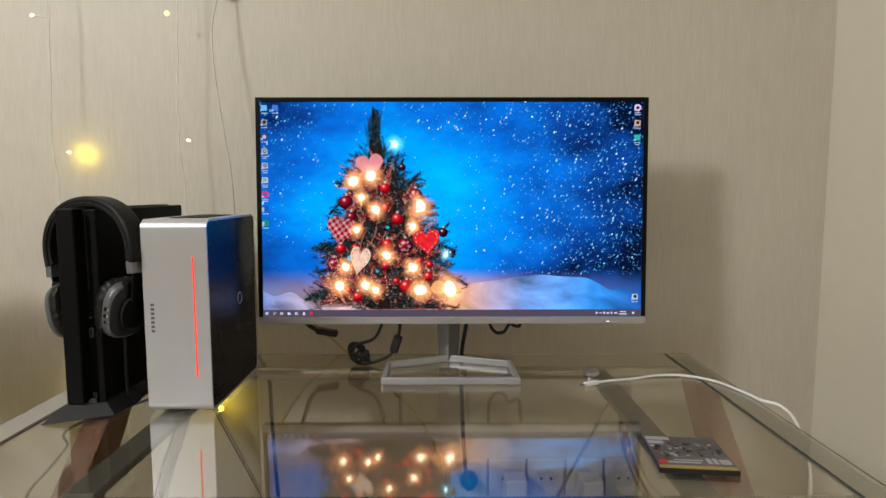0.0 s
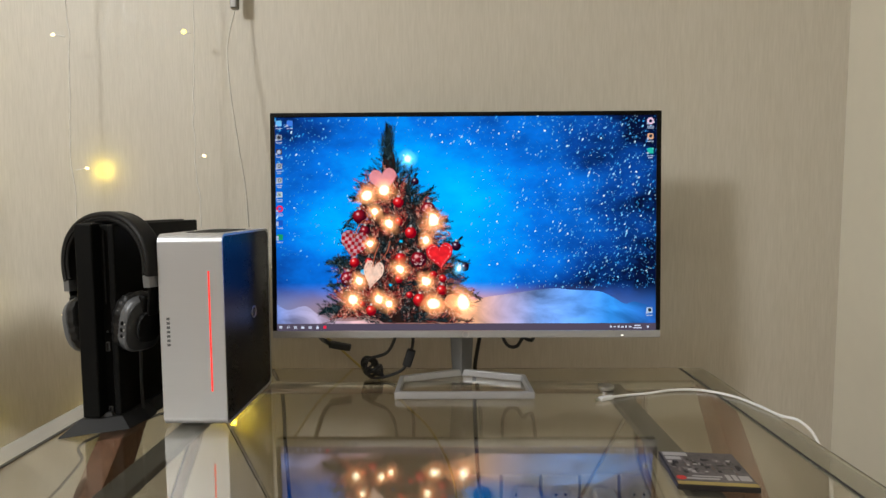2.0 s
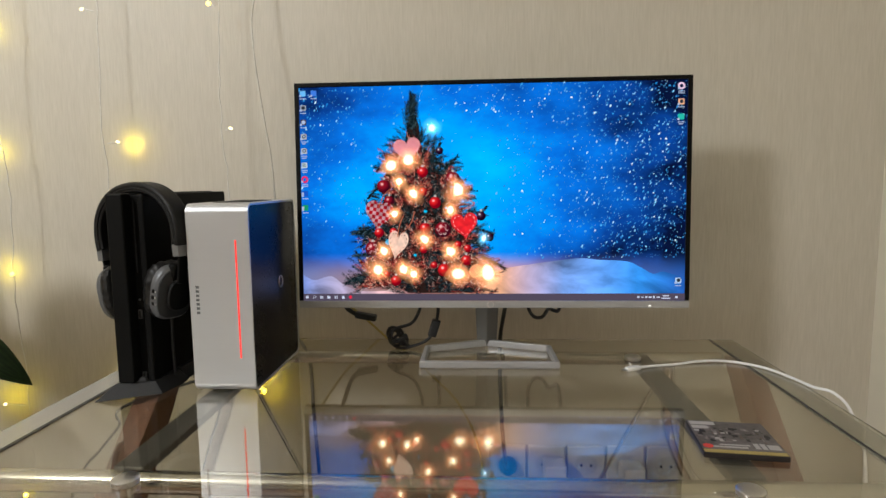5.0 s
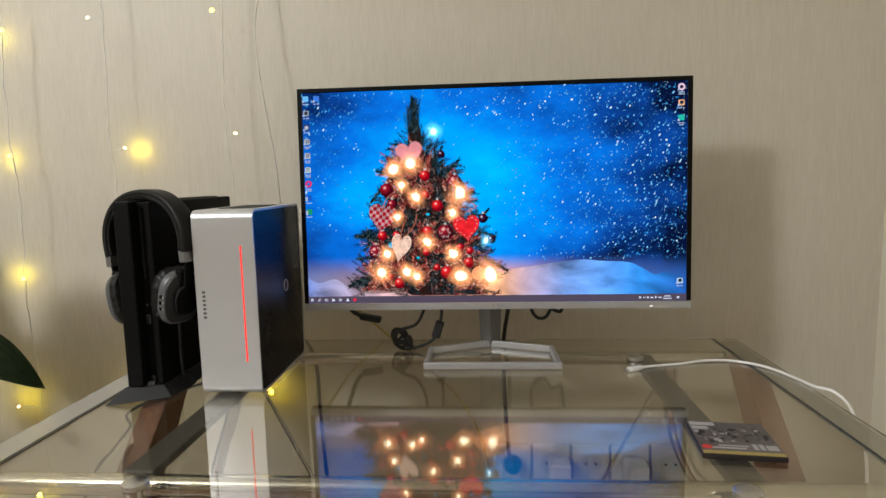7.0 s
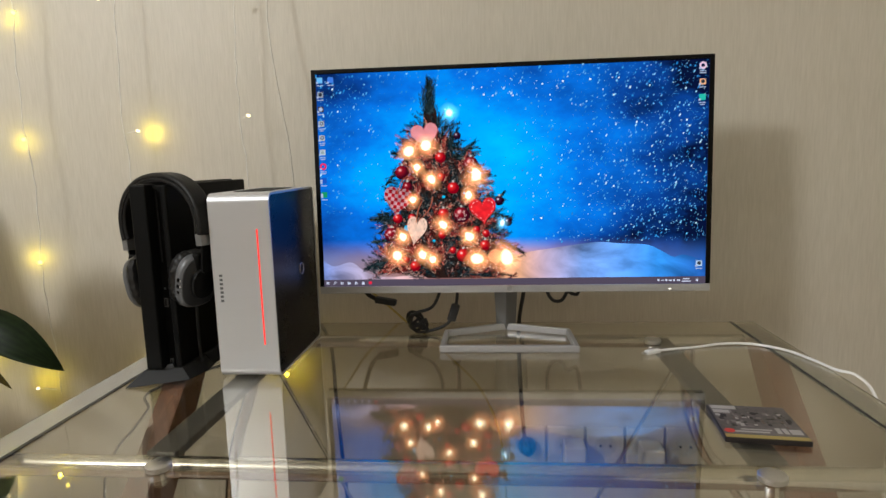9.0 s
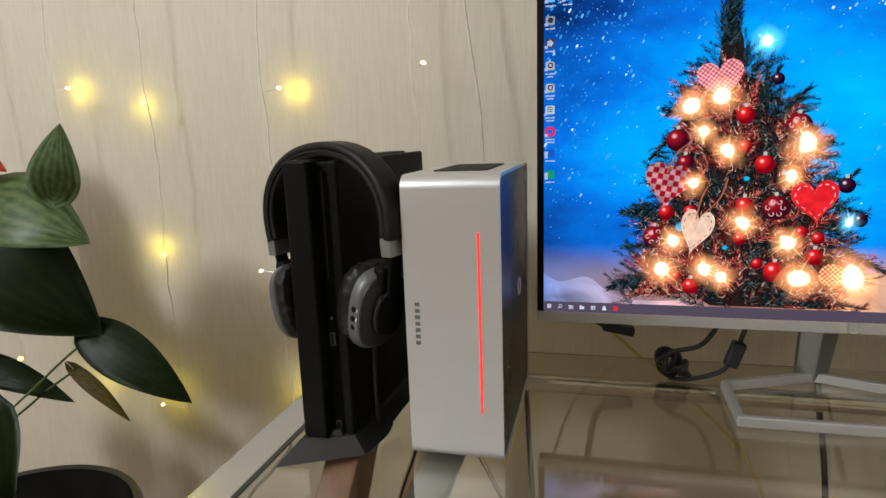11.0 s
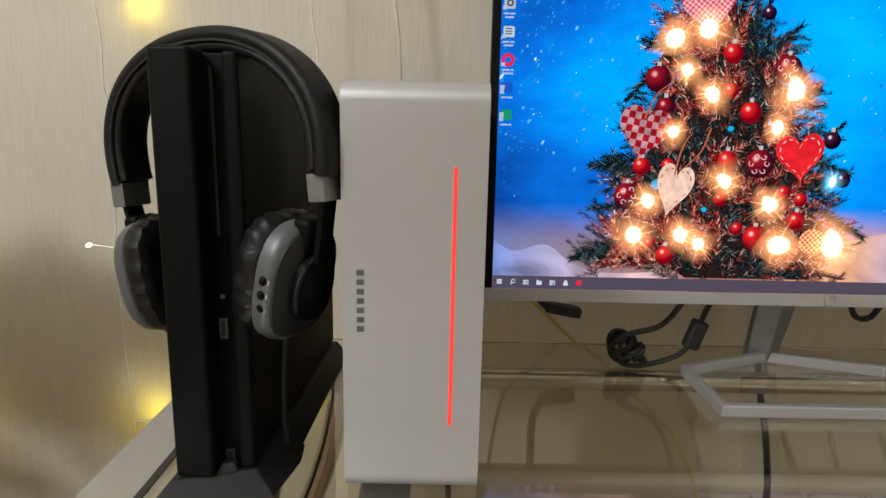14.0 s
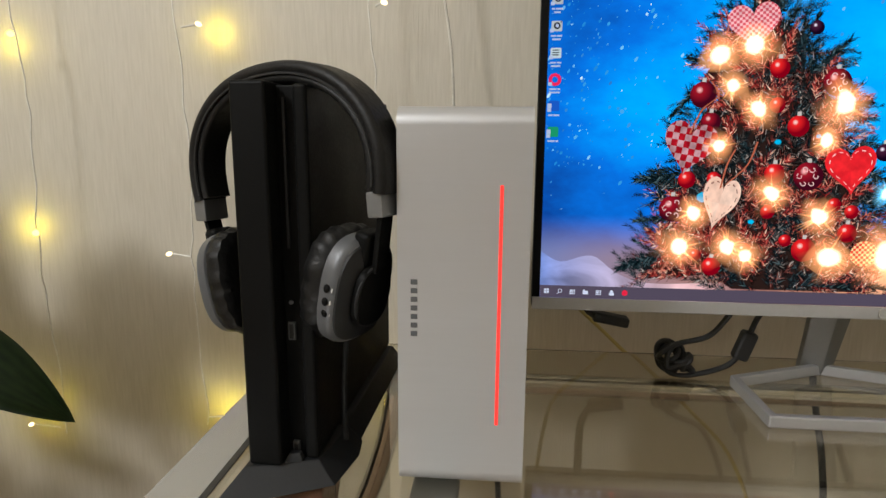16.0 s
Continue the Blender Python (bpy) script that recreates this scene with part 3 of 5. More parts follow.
core = Picture()
core.poly([(0.312 + (u - 0.312) * 0.80, 0.045 + (v - 0.03) * 0.90) for u, v in FIR], 3)
core.make("fir_core", lit_islands("lit_fir_core", [(0.0, (0.020, 0.010, 0.009)), (1.0, (0.024, 0.012, 0.010))]), "dark inside of the fir")
kinds = [Picture() for _ in range(4)]
twigs = 0
while twigs < 1150:
    u, v = 0.09 + 0.46 * rng.random(), 0.03 + 0.95 * rng.random()
    if not inside(u, v):
        continue
    rim = not inside(0.312 + (u - 0.312) * 1.22, v + 0.03)
    if rim and rng.random() < 0.35:
        continue
    twigs += 1
    near = min(math.hypot(u - a, (v - b) * SH / SW) / r for a, b, r in LIGHTS)
    edge = abs(u - 0.312) / max(0.05, 0.235 * (1.02 - v))
    side = 1 if u > 0.312 else -1
    ang = radians(90 - side * (15 + 75 * min(1, edge) * (0.55 + 0.6 * rng.random())) + rng.uniform(-30, 30))
    if not rim and v < 0.7:
        ang += radians(rng.uniform(-60, 60))
    if v > 0.78:
        ang = radians(rng.uniform(78, 100))
    length, nl = rng.uniform(0.022, 0.046), rng.uniform(0.010, 0.0155)
    if rim:
        length *= 1.25
        u, v = u - length * 0.5 * math.cos(ang), v - length * 0.5 * math.sin(ang) * SW / SH
    if near < 1.4 and rng.random() < 0.5:
        kind = 2
    elif rim or v > 0.70 or rng.random() < 0.34:
        kind = 0
    else:
        kind = 1 if rng.random() < (0.62 if v < 0.24 else 0.26) else 3
    lift = rng.random()
    for k in range(17):
        s = k / 17 * length
        for w in (-1, 1):
            if rng.random() < 0.10:
                continue
            x, y = u + s * math.cos(ang), (v + s * math.sin(ang) * SW / SH)
            th = ang + w * radians(rng.uniform(34, 66)) * (1 - 0.55 * k / 17)
            ln, wd = nl * rng.uniform(0.75, 1.1) * (1 - 0.30 * k / 17), rng.uniform(0.0004, 0.00078)
            dx, dy = math.cos(th), math.sin(th)
            P = [(x - dy * wd, y + dx * wd * SW / SH), (x + dy * wd, y - dx * wd * SW / SH), (x + dx * ln, y + dy * ln * SW / SH)]
            if max(q[1] for q in P) > 0.975 or min(q[1] for q in P) < 0.012:
                continue
            kinds[kind].poly(P, 4 + lift + 0.5 * rng.random() + (0.3 if kind == 2 else 0))
# boughs that stand out of the crown, brushed with needles on both sides
for (u, v), (u1, v1), nl in (((0.296, 0.80), (0.296, 0.968), 0.019), ((0.195, 0.335), (0.134, 0.318), 0.020), ((0.250, 0.600), (0.196, 0.628), 0.016), ((0.365, 0.590), (0.416, 0.672), 0.020), ((0.345, 0.640), (0.372, 0.735), 0.016),
                             ((0.415, 0.500), (0.452, 0.520), 0.016), ((0.460, 0.340), (0.508, 0.312), 0.017), ((0.470, 0.400), (0.492, 0.440), 0.012), ((0.478, 0.210), (0.538, 0.150), 0.019), ((0.440, 0.060), (0.515, 0.038), 0.020),
                             ((0.180, 0.130), (0.114, 0.080), 0.019), ((0.190, 0.220), (0.135, 0.212), 0.016), ((0.380, 0.050), (0.455, 0.045), 0.020), ((0.215, 0.560), (0.178, 0.480), 0.014), ((0.350, 0.230), (0.405, 0.205), 0.016)):
    ang, length = math.atan2((v1 - v) * SH / SW, u1 - u), math.hypot(u1 - u, (v1 - v) * SH / SW)
    rows = int(length / 0.0011)
    for k in range(rows):
        f = k / rows
        for w in (-1, 1):
            x, y = u + (u1 - u) * f, v + (v1 - v) * f
            th = ang + w * radians(rng.uniform(32, 62)) * (1 - 0.5 * f)
            ln, wd = nl * rng.uniform(0.75, 1.1) * (1 - 0.35 * f), rng.uniform(0.0005, 0.0009)
            dx, dy = math.cos(th), math.sin(th)
            if y + dy * ln * SW / SH < 0.985 and y + dy * ln * SW / SH > 0.034:
                kinds[0].poly([(x - dy * wd, y + dx * wd * SW / SH), (x + dy * wd, y - dx * wd * SW / SH), (x + dx * ln, y + dy * ln * SW / SH)], 5.3 + 0.4 * rng.random())
tagged(kinds[0].make("fir_needles", lit_islands("lit_needles_dark", [(0.0, (0.001, 0.003, 0.005)), (1.0, (0.10, 0.17, 0.19)), (0.62, (0.004, 0.011, 0.014)), (0.88, (0.022, 0.046, 0.055))]), "dark blue-green fir needles"), kind="stuff")
tagged(kinds[1].make("fir_needles", lit_islands("lit_needles_warm", [(0.0, (0.004, 0.002, 0.002)), (1.0, (0.72, 0.60, 0.52)), (0.58, (0.016, 0.006, 0.005)), (0.80, (0.17, 0.022, 0.018)), (0.94, (0.38, 0.17, 0.13))]), "reddish brown lit fir needles"), kind="stuff")
tagged(kinds[2].make("fir_needles", lit_islands("lit_needles_gold", [(0.0, (0.012, 0.003, 0.003)), (1.0, (1.1, 0.92, 0.70)), (0.46, (0.10, 0.009, 0.010)), (0.72, (0.55, 0.040, 0.035)), (0.92, (0.88, 0.36, 0.24))]), "golden lit fir needles"), kind="stuff")

tagged(kinds[3].make("fir_needles", lit_islands("lit_needles_grey", [(0.0, (0.001, 0.002, 0.002)), (1.0, (0.62, 0.56, 0.52)), (0.66, (0.008, 0.010, 0.010)), (0.90, (0.085, 0.070, 0.066))]), "grey-brown fir needles"), kind="stuff")

# baubles, hearts, lights
REDBALL = lit_ball("lit_red_ball", (1.0, 0.6, 0.55), (0.85, 0.018, 0.02), (0.22, 0.0, 0.008))
DARKBALL = lit_ball("lit_dark_red_ball", (0.95, 0.45, 0.45), (0.34, 0.008, 0.02), (0.05, 0.002, 0.010))
PLUMBALL = lit_ball("lit_plum_ball", (0.9, 0.8, 0.95), (0.06, 0.012, 0.04), (0.008, 0.002, 0.012))
CAPS = glow("lit_silver_cap", (0.55, 0.52, 0.5))
SWIRL = glow("lit_white_swirl", (0.95, 0.62, 0.62))
for group, mat, what in ((((0.324, 0.602, 0.0137), (0.356, 0.46, 0.0151), (0.329, 0.34, 0.0144), (0.437, 0.19, 0.0137), (0.325, 0.512, 0.011), (0.207, 0.322, 0.0124), (0.324, 0.242, 0.0103), (0.25, 0.095, 0.0137), (0.226, 0.125, 0.0089), (0.379, 0.144, 0.0172), (0.352, 0.168, 0.009), (0.415, 0.262, 0.010), (0.44, 0.245, 0.010), (0.245, 0.325, 0.010), (0.295, 0.140, 0.011)), REDBALL, "red bauble"),
                         (((0.222, 0.537, 0.0185), (0.235, 0.469, 0.0137), (0.376, 0.334, 0.0206), (0.403, 0.568, 0.0192), (0.189, 0.246, 0.0192)), DARKBALL, "dark red bauble"),
                         (((0.369, 0.699, 0.0096), (0.476, 0.396, 0.0124), (0.498, 0.297, 0.011)), PLUMBALL, "plum bauble")):
    for u, v, r in group:
        p = Picture()
        p.disc(u, v, r, 6.2, 24)
        p.make("bauble", mat, what)
        if r < 0.0123:
            continue
        p = Picture()
        p.rect(u - 0.0028, v + r * SW / SH * 0.96, 0.0056, 0.010, 6.3)
        p.make("bauble_cap", CAPS)
for u, v, r in ((0.376, 0.334, 0.0206), (0.403, 0.568, 0.0192), (0.189, 0.246, 0.0192)):
    p = Picture()
    for k in range(6):
        cx, cy, rr, a0 = u + r * 0.55 * math.cos(k * 1.05), v + r * 0.55 * math.sin(k * 1.05) * SW / SH, r * 0.26, rng.uniform(0, 6)
        for i in range(12):
            a, b = a0 + i * 0.4, a0 + (i + 1) * 0.4
            q1, q2 = rr * (1 - i * 0.05), rr * (1 - (i + 1) * 0.05)
            p.poly([(cx + q * math.cos(t), cy + q * math.sin(t) * SW / SH) for q, t in ((q1, a), (q2, b), (q2 - 0.0011, b), (q1 - 0.0011, a))], 6.5)
    p.make("bauble_scroll", SWIRL, "white scrolls")
p = Picture()
p.disc(0.463, 0.138, 0.0185, 6.2, 24)
p.make("bauble", lit_cloth("lit_check_ball", (0.95, 0.05, 0.03), (1.0, 0.75, 0.35), 5.0, 0.7), "checked red and white bauble")


def heart(u, v, w, h, turn, layer, mat, label, stitch=None):
    pts = []
    for i in range(40):
        t = 2 * math.pi * i / 40
        x, y = math.sin(t) ** 3, (13 * math.cos(t) - 5 * math.cos(2 * t) - 2 * math.cos(3 * t) - math.cos(4 * t)) / 15.0 + 0.13
        pts.append((x * w, y * h))
    c, s = math.cos(radians(turn)), math.sin(radians(turn))
    at = lambda x, y: (u + x * c - y * s, v + (x * s + y * c) * SW / SH)
    p = Picture()
    p.poly([at(*q) for q in pts], layer, [(x / w, y / h) for x, y in pts])
    p.make("heart_ornament", mat, label)
    if stitch:
        p = Picture()
        for i in range(0, 40, 2):
            (a, b), (d, e) = pts[i], pts[(i + 1) % 40]
            p.poly([at(a * 0.80, b * 0.80), at(d * 0.80, e * 0.80), at(d * 0.84, e * 0.84), at(a * 0.84, b * 0.84)], layer + 0.2)
        p.make("heart_stitches", stitch)


heart(0.285, 0.702, 0.0357, 0.034, 8, 6.8, lit_cloth("lit_pink_gingham", (0.75, 0.10, 0.14), (0.95, 0.52, 0.55), 9.0, 0.75), "pink gingham heart")
heart(0.207, 0.402, 0.0375, 0.040, -10, 6.8, lit_cloth("lit_red_gingham", (0.50, 0.010, 0.022), (0.66, 0.36, 0.40), 4.2, 0.40), "red and white checked heart")
heart(0.255, 0.262, 0.0265, 0.040, -12, 6.9, lit_cloth("lit_cream_felt", (0.95, 0.62, 0.48), (0.98, 0.68, 0.54), 1.0, 0.75), "cream felt heart with stitches", glow("lit_brown_stitch", (0.20, 0.05, 0.04)))
heart(0.433, 0.350, 0.0350, 0.036, 6, 6.8, lit_cloth("lit_red_felt", (0.90, 0.022, 0.03), (0.86, 0.018, 0.028), 1.0, 0.75), "red felt heart with white stitches", glow("lit_pink_stitch", (1.0, 0.6, 0.6)))
CORD = glow("lit_cord", (0.50, 0.13, 0.07))
for pts in (((0.207, 0.44), (0.222, 0.50), (0.243, 0.535), (0.232, 0.57)), ((0.255, 0.30), (0.262, 0.36), (0.272, 0.40)), ((0.262, 0.31), (0.29, 0.36), (0.302, 0.42))):
    line, cord = smooth_path([(*q, 0) for q in pts], 6), Picture()
    for a, b in zip(line, line[1:]):
        cord.poly([(a.x - 0.0012, a.y), (a.x + 0.0012, a.y), (b.x + 0.0012, b.y), (b.x - 0.0012, b.y)], 7.2)
    cord.make("ornament_cord", CORD, "orange cord")
GAP = glow("lit_sky_gap", (0.0, 0.42, 0.72))
for u, v, r, y, k in ((0.232, 0.277, 0.010, 6.6, 7), (0.385, 0.435, 0.004, 5.6, 5), (0.33, 0.42, 0.005, 5.6, 6), (0.302, 0.215, 0.005, 5.6, 5)):
    gap = Picture()
    gap.disc(u, v, r, y, k, 0.8)
    gap.make("sky_gap", GAP, "blue sky between twigs")
WARMSPOT = lit_spot("lit_warm_light", (2.3, 2.15, 1.5), (0.70, 0.29, 0.11), 1.3)
COOLSPOT = lit_spot("lit_cool_light", (1.2, 1.3, 1.3), (0.10, 0.38, 0.55), 1.2)
for i, (u, v, r) in enumerate(LIGHTS):
    cool = i in (0, 16)
    spot = Picture()
    spot.bloom(u, v, r * rng.uniform(0.95, 1.25), 7.6 + 0.02 * i)
    for j in range(9):
        a, q = rng.uniform(0, 2 * math.pi), r * rng.uniform(0.7, 1.35)
        spot.poly([(u - 0.0022 * math.sin(a), v + 0.0022 * math.cos(a) * SW / SH), (u + 0.0022 * math.sin(a), v - 0.0022 * math.cos(a) * SW / SH), (u + q * math.cos(a), v + q * math.sin(a) * SW / SH)], 8.2 + 0.02 * i + 0.002 * j, [(0.3, 0), (0.3, 0), (0.95, 0)])
    spot.make("tree_light", COOLSPOT if cool else WARMSPOT, "cool glowing tree light" if cool else "warm glowing tree light")

# desktop: task bar and small marks
bar = Picture()
bar.rect(0, 0, 1, 0.033, 9)
bar.make("task_bar", glow("lit_task_bar", (0.085, 0.068, 0.105)), "dim violet task bar")
MARK = glow("lit_white_mark", (0.62, 0.68, 0.85))
for u, shape in ((0.0100, "panes"), (0.0295, "ring"), (0.0490, "bars"), (0.0685, "sheet"), (0.0880, "bars"), (0.1075, "house")):
    dot = Picture()
    if shape == "panes":
        for a, b in ((-0.0036, 0.0108), (0.0003, 0.0108), (-0.0036, 0.0176), (0.0003, 0.0176)):
            dot.rect(u + a, b, 0.0033, 0.0058, 9.4)
    elif shape == "ring":
        for k in range(12):
            a, b = 2 * math.pi * k / 12, 2 * math.pi * (k + 1) / 12
            dot.poly([(u + 0.001 + q * math.cos(t), 0.0185 + q * math.sin(t) * SW / SH) for q, t in ((0.0032, a), (0.0032, b), (0.0022, b), (0.0022, a))], 9.4)
        dot.poly([(u - 0.0040, 0.010), (u - 0.0030, 0.009), (u - 0.0006, 0.0140), (u - 0.0016, 0.0150)], 9.4)
    elif shape == "bars":
        for b in (0.010, 0.0145, 0.019):
            dot.rect(u - 0.0040, b, 0.0050, 0.0032, 9.4)
            dot.rect(u + 0.0018, b, 0.0022, 0.0032, 9.4)
    elif shape == "sheet":
        dot.rect(u - 0.0040, 0.010, 0.0080, 0.0100, 9.4)
        dot.rect(u - 0.0040, 0.0206, 0.0038, 0.0022, 9.4)
    else:
        dot.rect(u - 0.0036, 0.009, 0.0072, 0.0075, 9.4)
        dot.disc(u, 0.0195, 0.0024, 9.4, 10)
    dot.make("task_bar_mark", MARK, "small white mark")
for m4 in ((0.880, 0.012, 0.005, 0.009), (0.889, 0.014, 0.007, 0.004), (0.900, 0.012, 0.005, 0.009), (0.909, 0.012, 0.007, 0.007), (0.920, 0.011, 0.004, 0.011), (0.929, 0.013, 0.008, 0.006), (0.944, 0.0195, 0.016, 0.005), (0.941, 0.0085, 0.022, 0.005), (0.976, 0.011, 0.006, 0.010)):
    dot = Picture()
    dot.rect(*m4, 9.4)
    dot.make("task_bar_mark", MARK, "small white mark")
p = Picture()
p.disc(0.127, 0.017, 0.0045, 9.4, 14)
p.make("task_bar_mark", glow("lit_red_mark", (0.75, 0.02, 0.06)), "small red mark")
ICON = ((0.0110, 0.9720, (0.15, 0.5, 0.9)), (0.0110, 0.9057, (0.30, 0.34, 0.42)), (0.0110, 0.8394, (0.05, 0.05, 0.07)), (0.0110, 0.7731, (0.42, 0.46, 0.50)), (0.0110, 0.7068, (0.45, 0.50, 0.54)), (0.0110, 0.6405, (0.50, 0.62, 0.68)),
        (0.0110, 0.5742, (0.80, 0.02, 0.10)), (0.0110, 0.5079, (0.01, 0.10, 0.55)), (0.0110, 0.4416, (0.01, 0.30, 0.14)), (0.040, 0.972, (0.05, 0.2, 0.75)), (0.983, 0.972, (0.85, 0.6, 0.75)), (0.983, 0.902, (0.85, 0.45, 0.25)), (0.983, 0.835, (0.02, 0.50, 0.40)), (0.983, 0.093, (0.45, 0.62, 0.85)))
ICONDARK = glow("lit_icon_dark", (0.03, 0.035, 0.05))
WHITEMARK = glow("lit_white_print", (0.42, 0.50, 0.70))
for i, (u, v, c) in enumerate(ICON):
    p = Picture()
    if i in (6, 10):
        for k in range(14):
            a, b = 2 * math.pi * k / 14, 2 * math.pi * (k + 1) / 14
            p.poly([(u + q * math.cos(t), v + q * math.sin(t) * SW / SH) for q, t in ((0.0092, a), (0.0092, b), (0.0045, b), (0.0045, a))], 9.4)
    else:
        p.poly([(u + x, v + y) for x, y in rounded(0.0155, 0.026, 0.0025, 3)], 9.4)
    p.make("desktop_icon", glow("lit_icon_%d" % i, c), "small coloured desktop icon")
    p = Picture()
    cut = rng.uniform(-0.003, 0.004)
    p.rect(u - 0.008, v - 0.0260, 0.0072 + cut, 0.0042, 9.4)
    p.rect(u + 0.0004 + cut, v - 0.0260, 0.0076 - cut, 0.0042, 9.4)
    if i in (3, 4, 5, 6, 10, 12):
        p.rect(u - 0.006 - cut / 2, v - 0.0345, 0.012 + cut, 0.0042, 9.4)
    p.rect(u - 0.0095, v - 0.0155, 0.0055, 0.009, 9.7)
    if i in (7, 8):
        p.rect(u - 0.0095, v - 0.006, 0.006, 0.012, 9.7)
    if i == 2:
        p.disc(u, v, 0.006, 9.7, 5)
    if i in (1, 3, 4, 5, 11, 13):
        q = Picture()
        if i == 5:
            for k in (-0.006, 0.0, 0.006):
                q.rect(u - 0.0050, v + k, 0.0095, 0.0025, 9.7)
        else:
            q.disc(u + 0.0005, v + 0.001, 0.0048, 9.7, 14)
            q.disc(u + 0.0060, v + 0.010, 0.0012, 9.7, 8)
        q.make("icon_detail", ICONDARK, "dark detail of an icon")
    if i in (3, 4):
        p.disc(u + 0.0005, v + 0.001, 0.0026, 10.0, 12)
    p.make("icon_caption", WHITEMARK, "white bars under an icon")


# ---- mini computer ----
def mini_pc():
    pc = thing("mini_computer", "small brushed aluminium desktop computer with a red light strip", "computer", (-0.3367, 0.762, TOP))
    w, d, h, r, t = 0.0845, 0.196, 0.2545, 0.012, 0.003
    z0 = 0.0025
    outer = [(y + d / 2, z + z0 + h / 2) for y, z in rounded(d, h, r, 6)]
    inner = [(y + d / 2, z + z0 + h / 2) for y, z in rounded(d - 2 * t, h - 2 * t, r - t, 6)]
    bm = bmesh.new()
    n = len(outer)
    rows = [[bm.verts.new((x, *p)) for p in pts] for pts, x in ((outer, -w / 2), (outer, w / 2), (inner, w / 2), (inner, -w / 2))]
    for k in range(4):
        for i in range(n):
            bm.faces.new((rows[k][i], rows[k][(i + 1) % n], rows[(k + 1) % 4][(i + 1) % n], rows[(k + 1) % 4][i]))
    part("shell", bm, ALU, pc, "brushed aluminium shell with rounded front edges", 30)
    for s in (-1, 1):
        pts = [(y + d / 2, z + z0 + h / 2) for y, z in rounded(d - 2 * t - 0.001, h - 2 * t - 0.001, r - t, 6)]
        a, b = sorted((s * (w / 2 - 0.001), s * (w / 2 - 0.004)))
        part("side_panel", prism(pts, "x", a, b), BLACKGLOSS, pc, "glossy black side panel", 30)
    ring = [(w / 2 - 0.0006, 0.119 + 0.0085 * math.cos(a), 0.134 + 0.0085 * math.sin(a)) for a in np.linspace(0, 2 * math.pi, 24)[:-1]]
    part("round_mark", tube(ring, 0.0009, 6, 1, True), STEEL, pc, "small ring-shaped mark")
    part("light_strip", box((0.0226, -0.0006, 0.049), (0.0248, 0.001, 0.2090), 0.0005), RED_LED, pc, "glowing red light strip", 0)
    for i in range(7):
        z = 0.1095 + i * 0.0058
        part("maker_mark_bar", box((-0.0336, -0.0003, z), (-0.0292, 0.0005, z + 0.0034)), GUNMETAL, pc, "dark mark", 0)
    part("top_vent", prism(rounded(0.05, 0.105, 0.006), "z", z0 + h - 0.0005, z0 + h + 0.0008), BLACK, pc, "black vent in the top", 0)
    pc.children[-1].location = (0, 0.095, 0)
    for x in (-0.028, 0.028):
        for y in (0.025, d - 0.025):
            part("foot", moved(lathe([(0.006, 0), (0.007, 0.001), (0.007, 0.0024)], 16), pose(x, y, 0)), RUBBER, pc)
    for z in (0.10, 0.112, 0.130):
        part("rear_plug", box((0.015, d, z - 0.004), (0.033, d + 0.022, z + 0.004), 0.001), RUBBER, pc, "black cable plug")
    return pc


mini_pc()


# ---- game console on its stand ----
def console():
    c = thing("game_console", "black game console standing upright in a stand", "game console", (-0.458, 0.7625, TOP), turn=-2.0)
    w, d, z0, z1 = 0.044, 0.238, 0.016, 0.2715
    part("body", box((-w / 2 + 0.002, 0.007, z0), (w / 2 - 0.0008, d, z1 - 0.002), 0.001), BLACK, c, "matt black body")
    part("left_shell", box((-w / 2 - 0.001, -0.0105, z0), (-w / 2 + 0.0225, d + 0.001, z1), 0.0025, 3), BLACK, c, "thick black shell half")
    part("right_shell", box((w / 2 - 0.0092, 0.002, z0), (w / 2, d + 0.001, z1 - 0.001), 0.0025, 3), BLACK, c, "thin black shell half")
    gx = 0.0055
    part("disc_slot", box((gx - 0.0006, 0.0045, 0.165), (gx + 0.0010, 0.0065, 0.262)), CHARCOAL, c, "disc slot", 0)
    for z in (0.108, 0.0210):
        part("usb_port", prism([(x + gx, y + z) for x, y in rounded(0.0048, 0.0125, 0.0006, 2)], "y", 0.0045, 0.0068), GUNMETAL, c, "metal port", 0)
        part("port_tongue", box((gx - 0.0012, 0.0038, z - 0.005), (gx + 0.0012, 0.0047, z + 0.005)), RUBBER, c, "", 0)
    part("power_button", moved(lathe([(0.001, 0), (0.0016, 0), (0.0016, 0.001), (0.001, 0.0014)], 12), pose(gx, 0.0062, 0.128, 90, 0, 0)), GUNMETAL, c)
    return c


